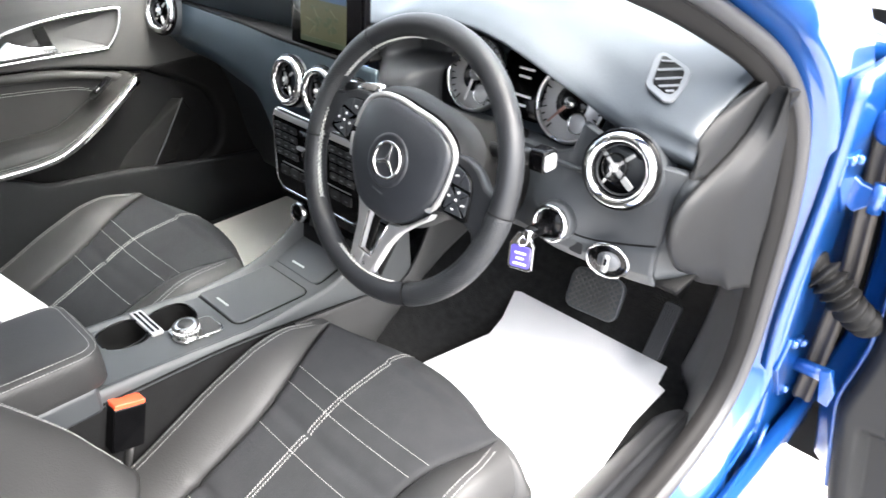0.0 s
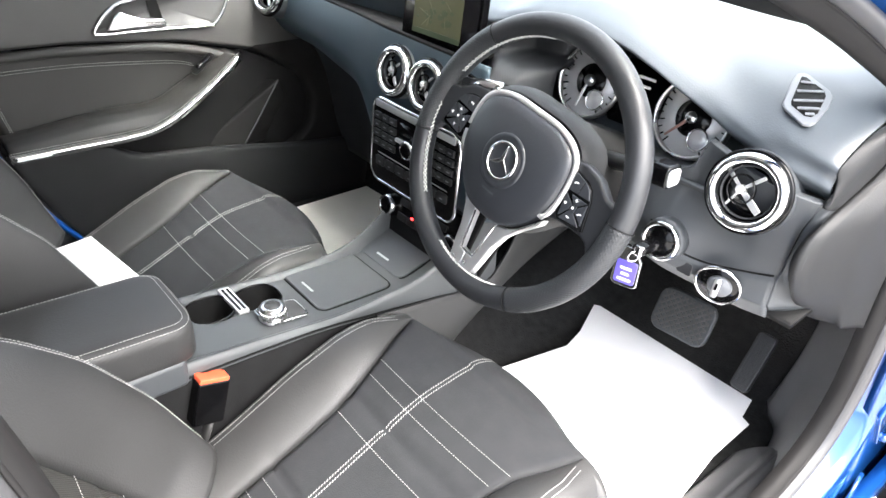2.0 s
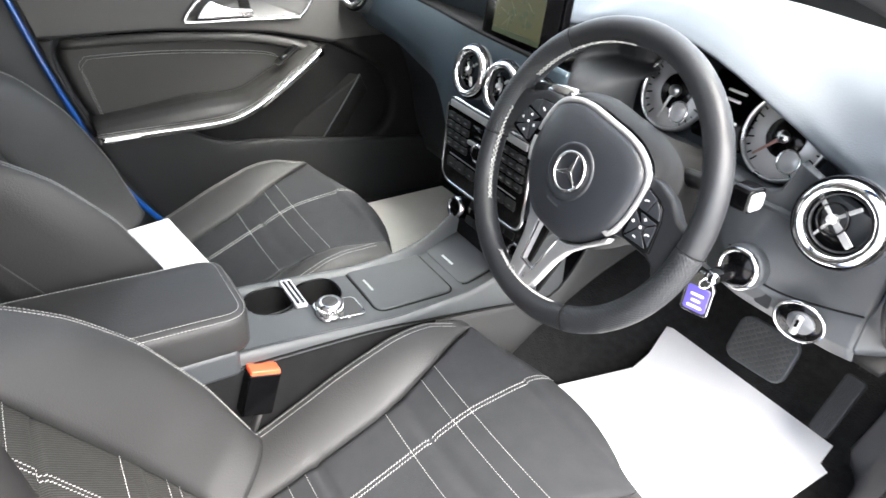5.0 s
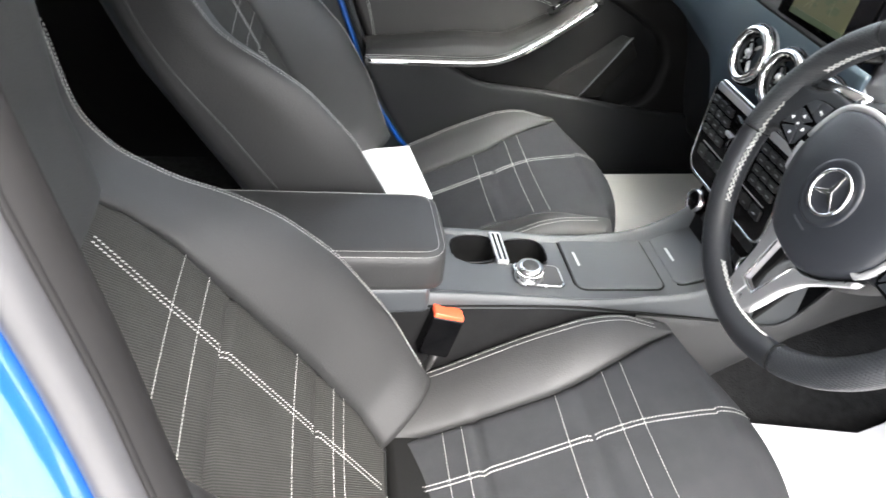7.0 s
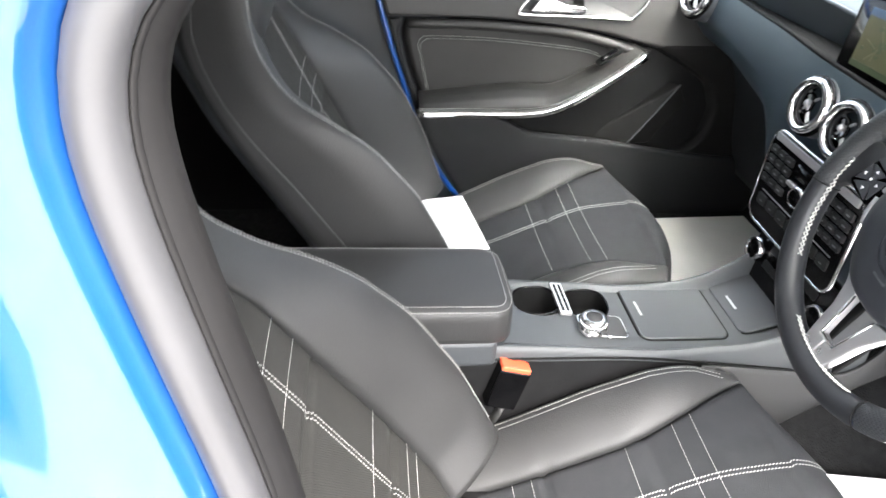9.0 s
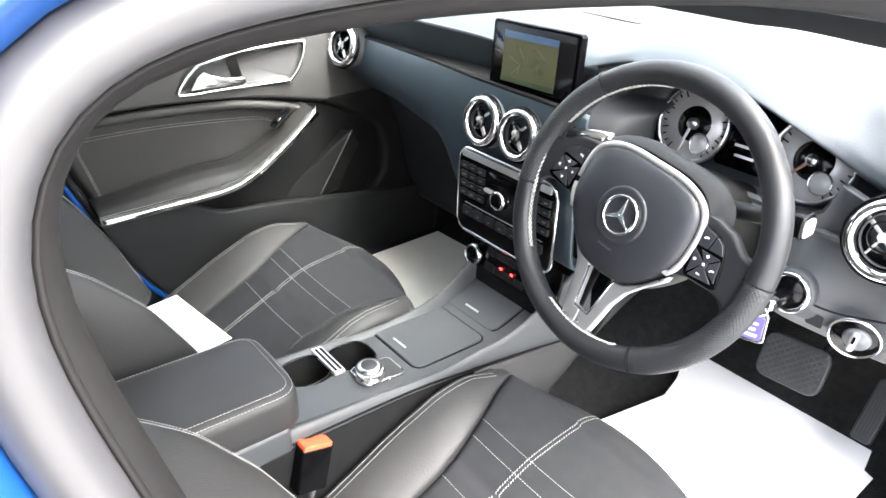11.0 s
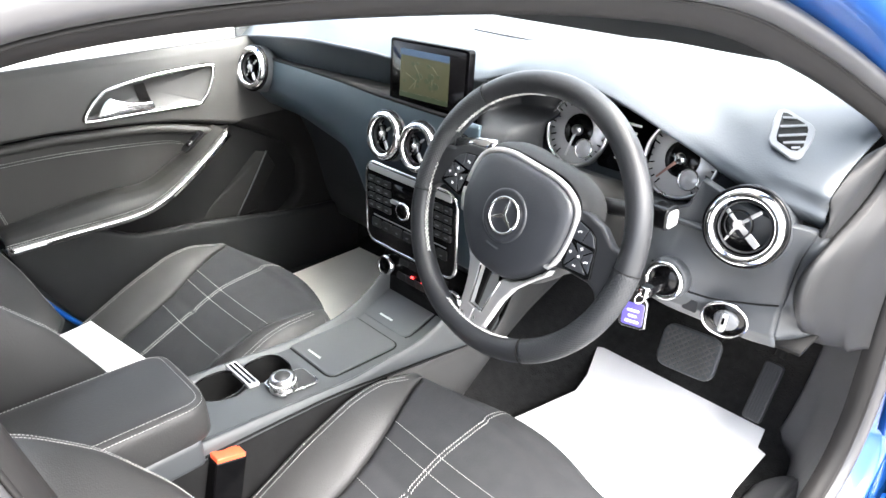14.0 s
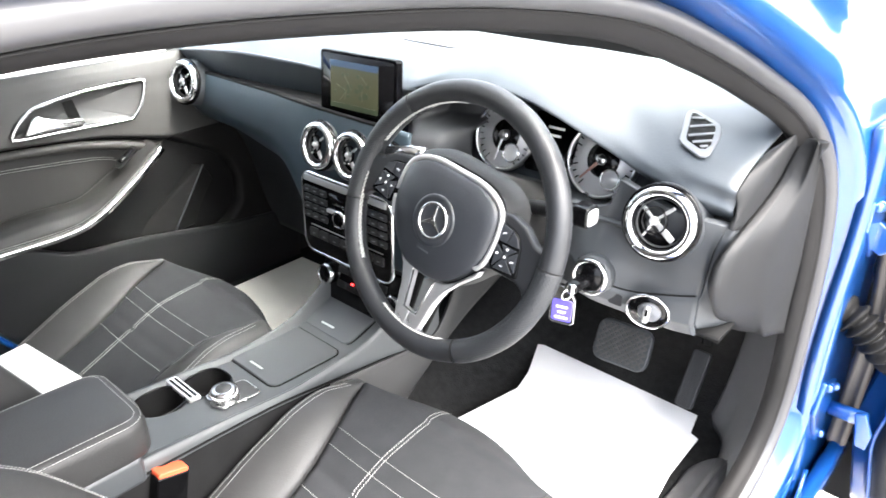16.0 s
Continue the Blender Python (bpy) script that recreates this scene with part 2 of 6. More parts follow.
def sweep(path, profile, closed=False, side=None, close_profile=True, caps=True):
    """Verts and faces of a 2D profile carried along a path. side: the direction the profile's first axis keeps to."""
    n, m = len(path), len(profile)
    verts, faces = [], []
    ref = Vector(side) if side else None
    last = None
    for i, p in enumerate(path):
        a = path[(i - 1) % n] if (closed or i) else path[i]
        b = path[(i + 1) % n] if (closed or i < n - 1) else path[i]
        t = (b - a).normalized()
        if ref is not None:
            u = (ref - t * ref.dot(t)).normalized()
        else:
            u = last if last is not None else (Vector((0, 0, 1)) if abs(t.z) < 0.9 else Vector((1, 0, 0)))
            u = (u - t * u.dot(t)).normalized()
            last = u
        w = t.cross(u)
        for x, y in profile:
            verts.append(p + u * x + w * y)
    rows = n if closed else n - 1
    cols = m if close_profile else m - 1
    for i in range(rows):
        for j in range(cols):
            k, l = (i + 1) % n, (j + 1) % m
            faces.append((i * m + j, i * m + l, k * m + l, k * m + j))
    if caps and not closed and close_profile:
        faces.append(tuple(range(m)))
        faces.append(tuple((n - 1) * m + j for j in range(m)))
    return verts, faces


def circle(r, n=12, sx=1.0, sy=1.0):
    return [(r * sx * math.cos(2 * math.pi * i / n), r * sy * math.sin(2 * math.pi * i / n)) for i in range(n)]


def tube(name, points, r, mat, parent=None, label="", n=10, closed=False, count=0, sx=1.0, sy=1.0, side=None):
    path = smooth_path(points, count, closed) if count else [Vector(p) for p in points]
    v, f = sweep(path, circle(r, n, sx, sy), closed, side)
    return obj(name, v, f, mat, parent, label)


def lathe(name, profile, mat, parent=None, m=None, label="", n=40, base=True, top=True):
    """Profile of (radius, height) turned round the local z axis."""
    m = m or Matrix()
    v = [m @ Vector((r * math.cos(2 * math.pi * i / n), r * math.sin(2 * math.pi * i / n), h)) for r, h in profile for i in range(n)]
    f = [(j * n + i, j * n + (i + 1) % n, (j + 1) * n + (i + 1) % n, (j + 1) * n + i) for j in range(len(profile) - 1) for i in range(n)]
    if base and profile[0][0] > 1e-5:
        f.append(tuple(range(n)))
    if top and profile[-1][0] > 1e-5:
        f.append(tuple((len(profile) - 1) * n + i for i in range(n)))
    return obj(name, v, f, mat, parent, label)


def ring(name, r, width, height, mat, parent=None, m=None, label="", n=48):
    """A flat-backed ring with a rounded face, about the local z axis."""
    prof = [(r - width / 2, 0), (r - width / 2, height * 0.6), (r - width * 0.25, height), (r + width * 0.2, height), (r + width / 2, height * 0.55), (r + width / 2, 0)]
    m = m or Matrix()
    k = len(prof)
    v = [m @ Vector((a * math.cos(2 * math.pi * i / n), a * math.sin(2 * math.pi * i / n), h)) for i in range(n) for a, h in prof]
    f = [(i * k + j, i * k + (j + 1) % k, ((i + 1) % n) * k + (j + 1) % k, ((i + 1) % n) * k + j) for i in range(n) for j in range(k)]
    return obj(name, v, f, mat, parent, label)


def slab(name, outline, depth, mat, parent=None, m=None, label="", bevel=0.0, smooth=True):
    """An outline in the local xy plane, standing from z = 0 to z = depth."""
    m = m or Matrix()
    k = len(outline)
    v = [m @ Vector((x, y, 0)) for x, y in outline] + [m @ Vector((x, y, depth)) for x, y in outline]
    f = [tuple(range(k)), tuple(range(k, 2 * k))] + [(i, (i + 1) % k, k + (i + 1) % k, k + i) for i in range(k)]
    return obj(name, v, f, mat, parent, label, smooth, 0.0, bevel)


def rounded(w, h, r, n=5, cx=0.0, cy=0.0):
    out = []
    for ax, ay, a0 in ((w / 2 - r, h / 2 - r, 0), (-w / 2 + r, h / 2 - r, 90), (-w / 2 + r, -h / 2 + r, 180), (w / 2 - r, -h / 2 + r, 270)):
        for i in range(n + 1):
            a = radians(a0 + 90 * i / n)
            out.append((cx + ax + r * math.cos(a), cy + ay + r * math.sin(a)))
    return out


def box(name, size, mat, parent=None, m=None, label="", bevel=0.003):
    x, y, z = size
    return slab(name, [(-x / 2, -y / 2), (x / 2, -y / 2), (x / 2, y / 2), (-x / 2, y / 2)], z, mat, parent, (m or Matrix()) @ Matrix.Translation((0, 0, -z / 2)), label, bevel)


def stitches(name, lines, parent, length=0.0036, gap=0.0014, width=0.0010, slant=0.0, mat=None):
    """Rows of short threads lying along lines of (point, normal)."""
    verts, faces = [], []
    for line in lines:
        pts = [Vector(p) for p, q in line]
        nor = [Vector(q) for p, q in line]
        dist = [0.0]
        for a, b in zip(pts, pts[1:]):
            dist.append(dist[-1] + (b - a).length)
        s, step, i = 0.0, length + gap, 0
        while s + length < dist[-1]:
            while i < len(dist) - 2 and dist[i + 1] < s + length / 2:
                i += 1
            t = (s + length / 2 - dist[i]) / max(dist[i + 1] - dist[i], 1e-6)
            p, q = pts[i].lerp(pts[i + 1], t), nor[i].lerp(nor[i + 1], t).normalized()
            d = (pts[i + 1] - pts[i]).normalized()
            w = q.cross(d).normalized()
            d = (d + w * slant).normalized()
            w = q.cross(d).normalized()
            a, b, c = d * length / 2, w * width / 2, q * width * 0.7
            k = len(verts)
            verts += [p - a - b, p - a + b, p + a + b, p + a - b, p - a * 0.7 + c, p + a * 0.7 + c]
            faces += [(k, k + 1, k + 4), (k + 1, k + 2, k + 5, k + 4), (k + 2, k + 3, k + 5), (k + 3, k, k + 4, k + 5)]
            s += step
    return tagged(obj(name, verts, faces, mat or STITCH, parent, "pale grey contrast stitching", smooth=False), kind="stuff")


def on_surface(f, us, offset=0.0006, flip=False):
    """Points and normals of a surface function along (u, v) pairs."""
    out = []
    for u, v in us:
        p = Vector(f(u, v))
        du = Vector(f(min(u + 0.004, 1), v)) - Vector(f(max(u - 0.004, 0), v))
        dv = Vector(f(u, min(v + 0.004, 1))) - Vector(f(u, max(v - 0.004, 0)))
        q = du.cross(dv).normalized() * (-1 if flip else 1)
        out.append((p + q * offset, q))
    return out


def interp(x, xs, ys):
    return float(np.interp(x, xs, ys))


def smooth_interp(x, xs, ys):
    """Interpolation with rounded corners."""
    h = (xs[-1] - xs[0]) * 0.02
    return sum(interp(x + k * h, xs, ys) * w for k, w in ((-2, 0.1), (-1, 0.24), (0, 0.32), (1, 0.24), (2, 0.1)))


# ---- ground and shell of the car ----
ground = obj("ground", [(-400, -400, 0), (400, -400, 0), (400, 400, 0), (-400, 400, 0)], [(0, 1, 2, 3)], CONCRETE, smooth=False)
tagged(ground, "pale sunlit concrete forecourt under the car", "ground", kind="structure")

floor = thing("floor", "black carpeted car floor with a rising toe board", "floor", kind="structure")


def floor_f(u, v):
    x = -0.69 + 1.36 * u
    y = -1.9 + 2.62 * v
    z = 0.285 + 0.42 * max(0.0, (y - 0.50)) * 1.6
    if abs(x) < 0.16:
        z += 0.10 * (1 - (abs(x) / 0.16) ** 2)
    return (x, y, z)


surface("carpet", floor_f, 40, 40, CARPET, floor, thick=0.02)

shell = thing("hatchback", "bright metallic blue hatchback body with the driver's doorway open", "car")
# doorway edge, from the foot of the rear pillar over the roof rail and down the front pillar to the sill
DOORWAY = [(0.72, -0.44, 0.37), (0.705, -0.515, 0.52), (0.680, -0.577, 0.72), (0.656, -0.611, 0.863), (0.648, -0.622, 0.931), (0.640, -0.638, 0.999), (0.633, -0.651, 1.060), (0.627, -0.660, 1.108), (0.623, -0.655, 1.145), (0.619, -0.634, 1.180),
           (0.616, -0.59, 1.198), (0.614, -0.50, 1.203), (0.612, -0.38, 1.198), (0.61, -0.20, 1.181), (0.62, -0.02, 1.150), (0.63, 0.130, 1.100), (0.65, 0.25, 1.045), (0.68, 0.345, 0.985), (0.705, 0.405, 0.90),
           (0.718, 0.425, 0.78), (0.72, 0.430, 0.62), (0.72, 0.425, 0.49), (0.72, 0.375, 0.405), (0.72, 0.27, 0.362), (0.72, 0.10, 0.350), (0.72, -0.15, 0.350), (0.72, -0.36, 0.352)]


def even(points, n):
    """Closed path taken at even steps of its length, its corners eased."""
    d = [0.0]
    for a, b in zip(points, points[1:] + points[:1]):
        d.append(d[-1] + (b - a).length)
    ring_pts = points + points[:1]
    out = [Vector([interp(d[-1] * i / n, d, [q[c] for q in ring_pts]) for c in range(3)]) for i in range(n)]
    for _ in range(6):
        out = [(out[i - 1] + out[i] * 2 + out[(i + 1) % n]) / 4 for i in range(n)]
    return out


door_path = even(smooth_path(DOORWAY, 600, True), 220)
OPEN_C = Vector((0.66, -0.05, 0.80))


def doorway_band(name, stations, mat, label, parent=shell, sub=0, widths=None, reveal=False):
    """A band round the doorway. stations: (outwards in the plane of the opening, along x) from the edge."""
    n = len(door_path)
    v, f = [], []
    m = len(stations)
    for i, p in enumerate(door_path):
        t = (door_path[(i + 1) % n] - door_path[i - 1]).normalized()
        o = t.cross(Vector((1, 0, 0))).normalized()
        if o.dot(p - OPEN_C) < 0:
            o.negate()
        k = interp(p.y, *widths) if widths else 1.0
        k = 1 + (k - 1) * interp(p.z, [0.50, 0.68], [0.1, 1.0])
        for a, b in stations:
            if reveal:
                b = min(b, interp(p.y, [0.20, 0.33], [0.08, 0.037]))
                b *= interp(p.y, [-0.62, -0.35], [0.3, 1.0]) if b > 0 else 1.0
            v.append(p + o * (a + (k - 1) * (a + 0.021)) + Vector((b, 0, 0)))
    for i in range(n):
        k = (i + 1) % n
        for j in range(m - 1):
            f.append((i * m + j, i * m + j + 1, k * m + j + 1, k * m + j))
    return obj(name, v, f, mat, parent, label, sub=sub)


doorway_band("door_seal", [(-0.0085 + 0.0115 * math.cos(radians(a)), -0.005 + 0.015 * math.sin(radians(a))) for a in range(-12, 193, 12)], RUBBER, "thick grey rubber door seal")
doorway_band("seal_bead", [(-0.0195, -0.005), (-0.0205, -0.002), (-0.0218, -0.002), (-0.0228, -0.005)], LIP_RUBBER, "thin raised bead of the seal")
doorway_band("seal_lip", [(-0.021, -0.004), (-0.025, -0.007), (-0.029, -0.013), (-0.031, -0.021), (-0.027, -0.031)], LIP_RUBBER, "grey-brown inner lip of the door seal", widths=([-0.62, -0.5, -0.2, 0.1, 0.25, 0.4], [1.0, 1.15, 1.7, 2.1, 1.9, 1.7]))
doorway_band("door_frame", [(0.0026, -0.006), (0.0040, 0.001), (0.0075, 0.008), (0.0105, 0.022), (0.014, 0.036), (0.022, 0.043), (0.040, 0.046), (0.060, 0.049), (0.075, 0.056), (0.088, 0.066), (0.120, 0.074)], PAINT, "blue painted steel reveal round the doorway", reveal=True)

# roof with its lining
def roof_f(u, v):
    x = -0.60 + 1.20 * u
    y = -2.0 + 2.05 * v
    return (x, y, 1.235 + 0.07 * (1 - (x / 0.62) ** 2) - 0.05 * max(0, v - 0.75) * 4 * 0.6)


surface("roof", roof_f, 16, 16, PAINT, shell, "blue roof panel", thick=0.012)
headliner = surface("ceiling", lambda u, v: (roof_f(u, v)[0], roof_f(u, v)[1], roof_f(u, v)[2] - 0.04), 16, 16, HEADLINER, None, thick=0.01)
tagged(headliner, "pale grey fabric roof lining", "ceiling", kind="structure")


# outer skin behind the doorway, below it and in front of it
def rear_door_f(u, v):
    y = -0.74 - 1.0 * u
    z = 0.32 + 0.92 * v
    x = 0.80 + 0.03 * math.sin(math.pi * min(1, v * 1.3)) - 0.20 * max(0.0, v - 0.62) ** 1.2
    if u < 0.06:
        x -= 0.02 * (1 - u / 0.06) ** 2
    return (x, y, z)


surface("rear_door", rear_door_f, 30, 30, PAINT, shell, "blue rear door skin", thick=0.02, flip=True)
surface("sill", lambda u, v: (0.79 - 0.05 * (1 - v) ** 2 + 0.01 * math.sin(v * 3), -1.6 + 2.35 * u, 0.14 + 0.19 * v), 12, 10, PAINT, shell, "blue painted sill", thick=0.02)
surface("sill_trim", lambda u, v: (0.600 + 0.098 * v, -0.62 + 1.00 * u, 0.300 + 0.072 * (1 - (1 - v) ** 2.2) - 0.006 * math.exp(-((v - 0.62) / 0.05) ** 2)), 20, 24, SIDE_PLASTIC, shell, "dark grey moulded sill trim", thick=0.012, flip=True)


def kick_f(u, v):
    """Side of the footwell, from the door seal (u = 0) to its front edge."""
    bx, by = smooth_interp(u, [0, 0.3, 0.6, 0.8, 1], [0.668, 0.640, 0.628, 0.612, 0.566]), smooth_interp(u, [0, 0.3, 0.6, 0.8, 1], [0.24, 0.335, 0.425, 0.492, 0.540])
    tx, ty = smooth_interp(u, [0, 0.35, 0.7, 1], [0.702, 0.690, 0.650, 0.600]), smooth_interp(u, [0, 0.35, 0.7, 1], [0.418, 0.430, 0.490, 0.560])
    w = 1 - (1 - v) ** 2.4
    return (bx + (tx - bx) * w + 0.006 * math.sin(math.pi * u), by + (ty - by) * w, 0.298 + 0.345 * v)


surface("kick_panel", kick_f, 30, 30, KICK_GREY, shell, "moulded kick panel, coloured lighter to replace missing light", thick=0.012, flip=True)
tube("kick_seam", [Vector(kick_f(0.24, 0.97 - 0.5 * i / 12)) + Vector((-0.001, -0.001, 0)) for i in range(13)], 0.0012, MATT_BLACK, shell, "thin dark seam", n=6)


surface("hinge_pillar", lambda u, v: (0.757 + 0.004 * math.sin(9 * v), 0.43 + 0.26 * u, 0.15 + 0.80 * v), 10, 24, PAINT, shell, "blue painted hinge pillar", thick=0.02)
surface("pillar_strip", lambda u, v: (smooth_interp(v, [0, 0.5, 1], [0.775, 0.783, 0.764]) + 0.020 * u, 0.545 + 0.006 * math.sin(math.pi * u), 0.36 + 0.50 * v), 6, 20, STRIP_RUBBER, shell, "brown-grey rubber strip behind the hinges", thick=0.01)
surface("pillar_back", lambda u, v: (0.70 + 0.16 * u, 0.665, 0.15 + 0.80 * v), 4, 6, MATT_BLACK, shell, "black closing panel behind the hinges", thick=0.006)
surface("front_wing", lambda u, v: (0.80 + 0.02 * math.sin(v * 3) - 0.06 * v ** 4, 0.72 + 1.1 * u, 0.25 + 0.66 * v), 12, 16, PAINT, shell, "blue front wing", thick=0.02)
# screen pillar
tube("screen_pillar", [(0.60, 0.10, 1.15), (0.64, 0.33, 1.06), (0.67, 0.55, 0.97), (0.70, 0.78, 0.90)], 0.04, PAINT, shell, "blue windscreen pillar", n=12, count=20)
tube("screen_pillar", [(-0.60, 0.10, 1.15), (-0.64, 0.33, 1.06), (-0.67, 0.55, 0.97), (-0.70, 0.78, 0.90)], 0.04, PAINT, shell, "blue windscreen pillar", n=12, count=20)


def screen_f(u, v):
    x = -1 + 2 * u
    return (x * (0.66 - 0.08 * v), 0.90 - 0.86 * v - 0.08 * x * x, 0.915 + 0.315 * v - 0.02 * x * x * v)


windscreen = surface("window_1", screen_f, 12, 8, GLASS, None, thick=0.004)
tagged(windscreen, "clear raked windscreen above the dashboard", "windscreen", kind="structure")
windscreen.visible_shadow = False
side_glass = surface("window_2", lambda u, v: (-0.685 + 0.085 * v, -0.60 + 1.1 * u * (1 - 0.35 * v), 0.92 + 0.30 * v), 6, 6, GLASS, None, thick=0.004)
tagged(side_glass, "clear passenger door window", "window", kind="structure")
side_glass.visible_shadow = False
rear_glass = surface("window_3", lambda u, v: (-0.70 + 0.09 * v, -1.75 + 1.02 * u, 0.90 + 0.33 * v), 6, 6, TINT, None, thick=0.004)
tagged(rear_glass, "dark tinted rear door window", "window", kind="structure")
rear_glass_r = surface("window_4", lambda u, v: (0.72 - 0.09 * v, -1.75 + 0.98 * u, 0.90 + 0.33 * v), 6, 6, TINT, None, thick=0.004)
tagged(rear_glass_r, "dark tinted rear door window", "window", kind="structure")
# rear cabin sides and tail wall
for s in (-1, 1):
    w = surface("wall_left" if s < 0 else "wall_right", lambda u, v, s=s: (s * (0.70 - 0.02 * v), -1.95 + (1.40 if s < 0 else 1.24) * u, 0.25 + 0.66 * v), 6, 6, MATT_BLACK, None, thick=0.02, flip=s > 0)
    tagged(w, "black trimmed rear door inside", "wall", kind="structure")
tail = surface("wall_back", lambda u, v: (-0.72 + 1.44 * u, -1.95, 0.25 + 1.05 * v), 4, 4, MATT_BLACK, None, thick=0.02)
tagged(tail, "black trimmed tail of the cabin", "wall", kind="structure")
fire = surface("wall_front", lambda u, v: (-0.72 + 1.42 * u, 0.86, 0.2 + 0.75 * v), 4, 4, MATT_BLACK, None, thick=0.02)
tagged(fire, "black bulkhead behind the dashboard", "wall", kind="structure")
lefts = surface("wall_outer", lambda u, v: (-0.78 - 0.02 * math.sin(3 * v), -1.9 + 3.0 * u, 0.2 + 0.65 * v), 8, 8, PAINT, None, thick=0.02)
tagged(lefts, "blue outer skin of the far side", "wall", kind="structure")


# ---- seats ----
def cushion_centre(v):
    """Middle line of the cushion from back (0) to front (1)."""
    s = [0, 0.14, 0.26, 0.40, 0.52, 0.66, 0.80, 0.86, 0.91, 0.955, 1.0]
    y = smooth_interp(v, s, [-0.48, -0.42, -0.336, -0.25, -0.177, -0.08, 0.022, 0.068, 0.094, 0.102, 0.098])
    z = smooth_interp(v, s, [0.315, 0.320, 0.348, 0.385, 0.418, 0.460, 0.472, 0.460, 0.430, 0.375, 0.30])
    return y, z


GROOVES_C = (0.337, 0.567)
SPAN = 0.70  # height of a seat back's face
GROOVES_B = (0.236, 0.484)


CW_V, CW_X = [0, 0.52, 0.60, 0.66, 0.74, 0.78, 1], [0.132, 0.132, 0.142, 0.155, 0.182, 0.192, 0.20]


def cushion_f(u, v):
    """The upper face of the cushion; u runs across from the far side to the near side."""
    y, z = cushion_centre(v)
    x = (u - 0.5) * 2
    front = max(0.0, (v - 0.80) / 0.2)
    wi = interp(v, CW_V, CW_X)
    wr = interp(v, [0, 0.5, 0.70, 0.78, 1], [0.215, 0.218, 0.212, 0.195, 0.20])
    p = interp(v, [0, 0.2, 0.45, 0.60, 0.70, 0.77, 0.82, 1], [0.026, 0.028, 0.036, 0.034, 0.020, 0.005, 0.0, 0.0])
    out = 0.250 - 0.02 * front ** 2
    a = abs(x)
    if a < 0.60:
        k = a / 0.60
        px, pz = k * wi, -0.006 * math.cos(k * math.pi / 2) if v < 0.8 else 0
    elif a < 0.80:
        k = (a - 0.60) / 0.20
        px, pz = wi + (wr - wi) * k, p * (1 - (1 - k) ** 2.0)
    else:
        k = (a - 0.80) / 0.20
        px = wr + (out - wr) * min(1, k * 2.2) ** 0.6
        pz = p - (0.16 + p) * k ** 1.6
    groove = sum(math.exp(-((v - g) / 0.007) ** 2) for g in GROOVES_C) * 0.006 * (1 if a < 0.6 else max(0, 1 - (a - 0.6) * 20))
    seam = 0.005 * math.exp(-((a - 0.60) / 0.012) ** 2) * (1 if v < 0.78 else 0)
    f2 = min(1, max(0.0, (v - 0.78) / 0.12))
    y -= 0.105 * min(1, px / 0.25) ** 2 * f2 * f2 * (3 - 2 * f2)
    return (math.copysign(px, x), y, z + pz - groove - seam)


BW_A, BW_X = [-0.42, -0.36, -0.25, -0.05, 0.02, 0.084, 0.137, 0.18, 0.29], [0.115, 0.14, 0.146, 0.135, 0.134, 0.114, 0.082, 0.02, 0.004]


SIDE_A, SIDE_H = [-0.42, -0.2, 0.08, 0.18, 0.28], [0.045, 0.055, 0.090, 0.100, 0.085]


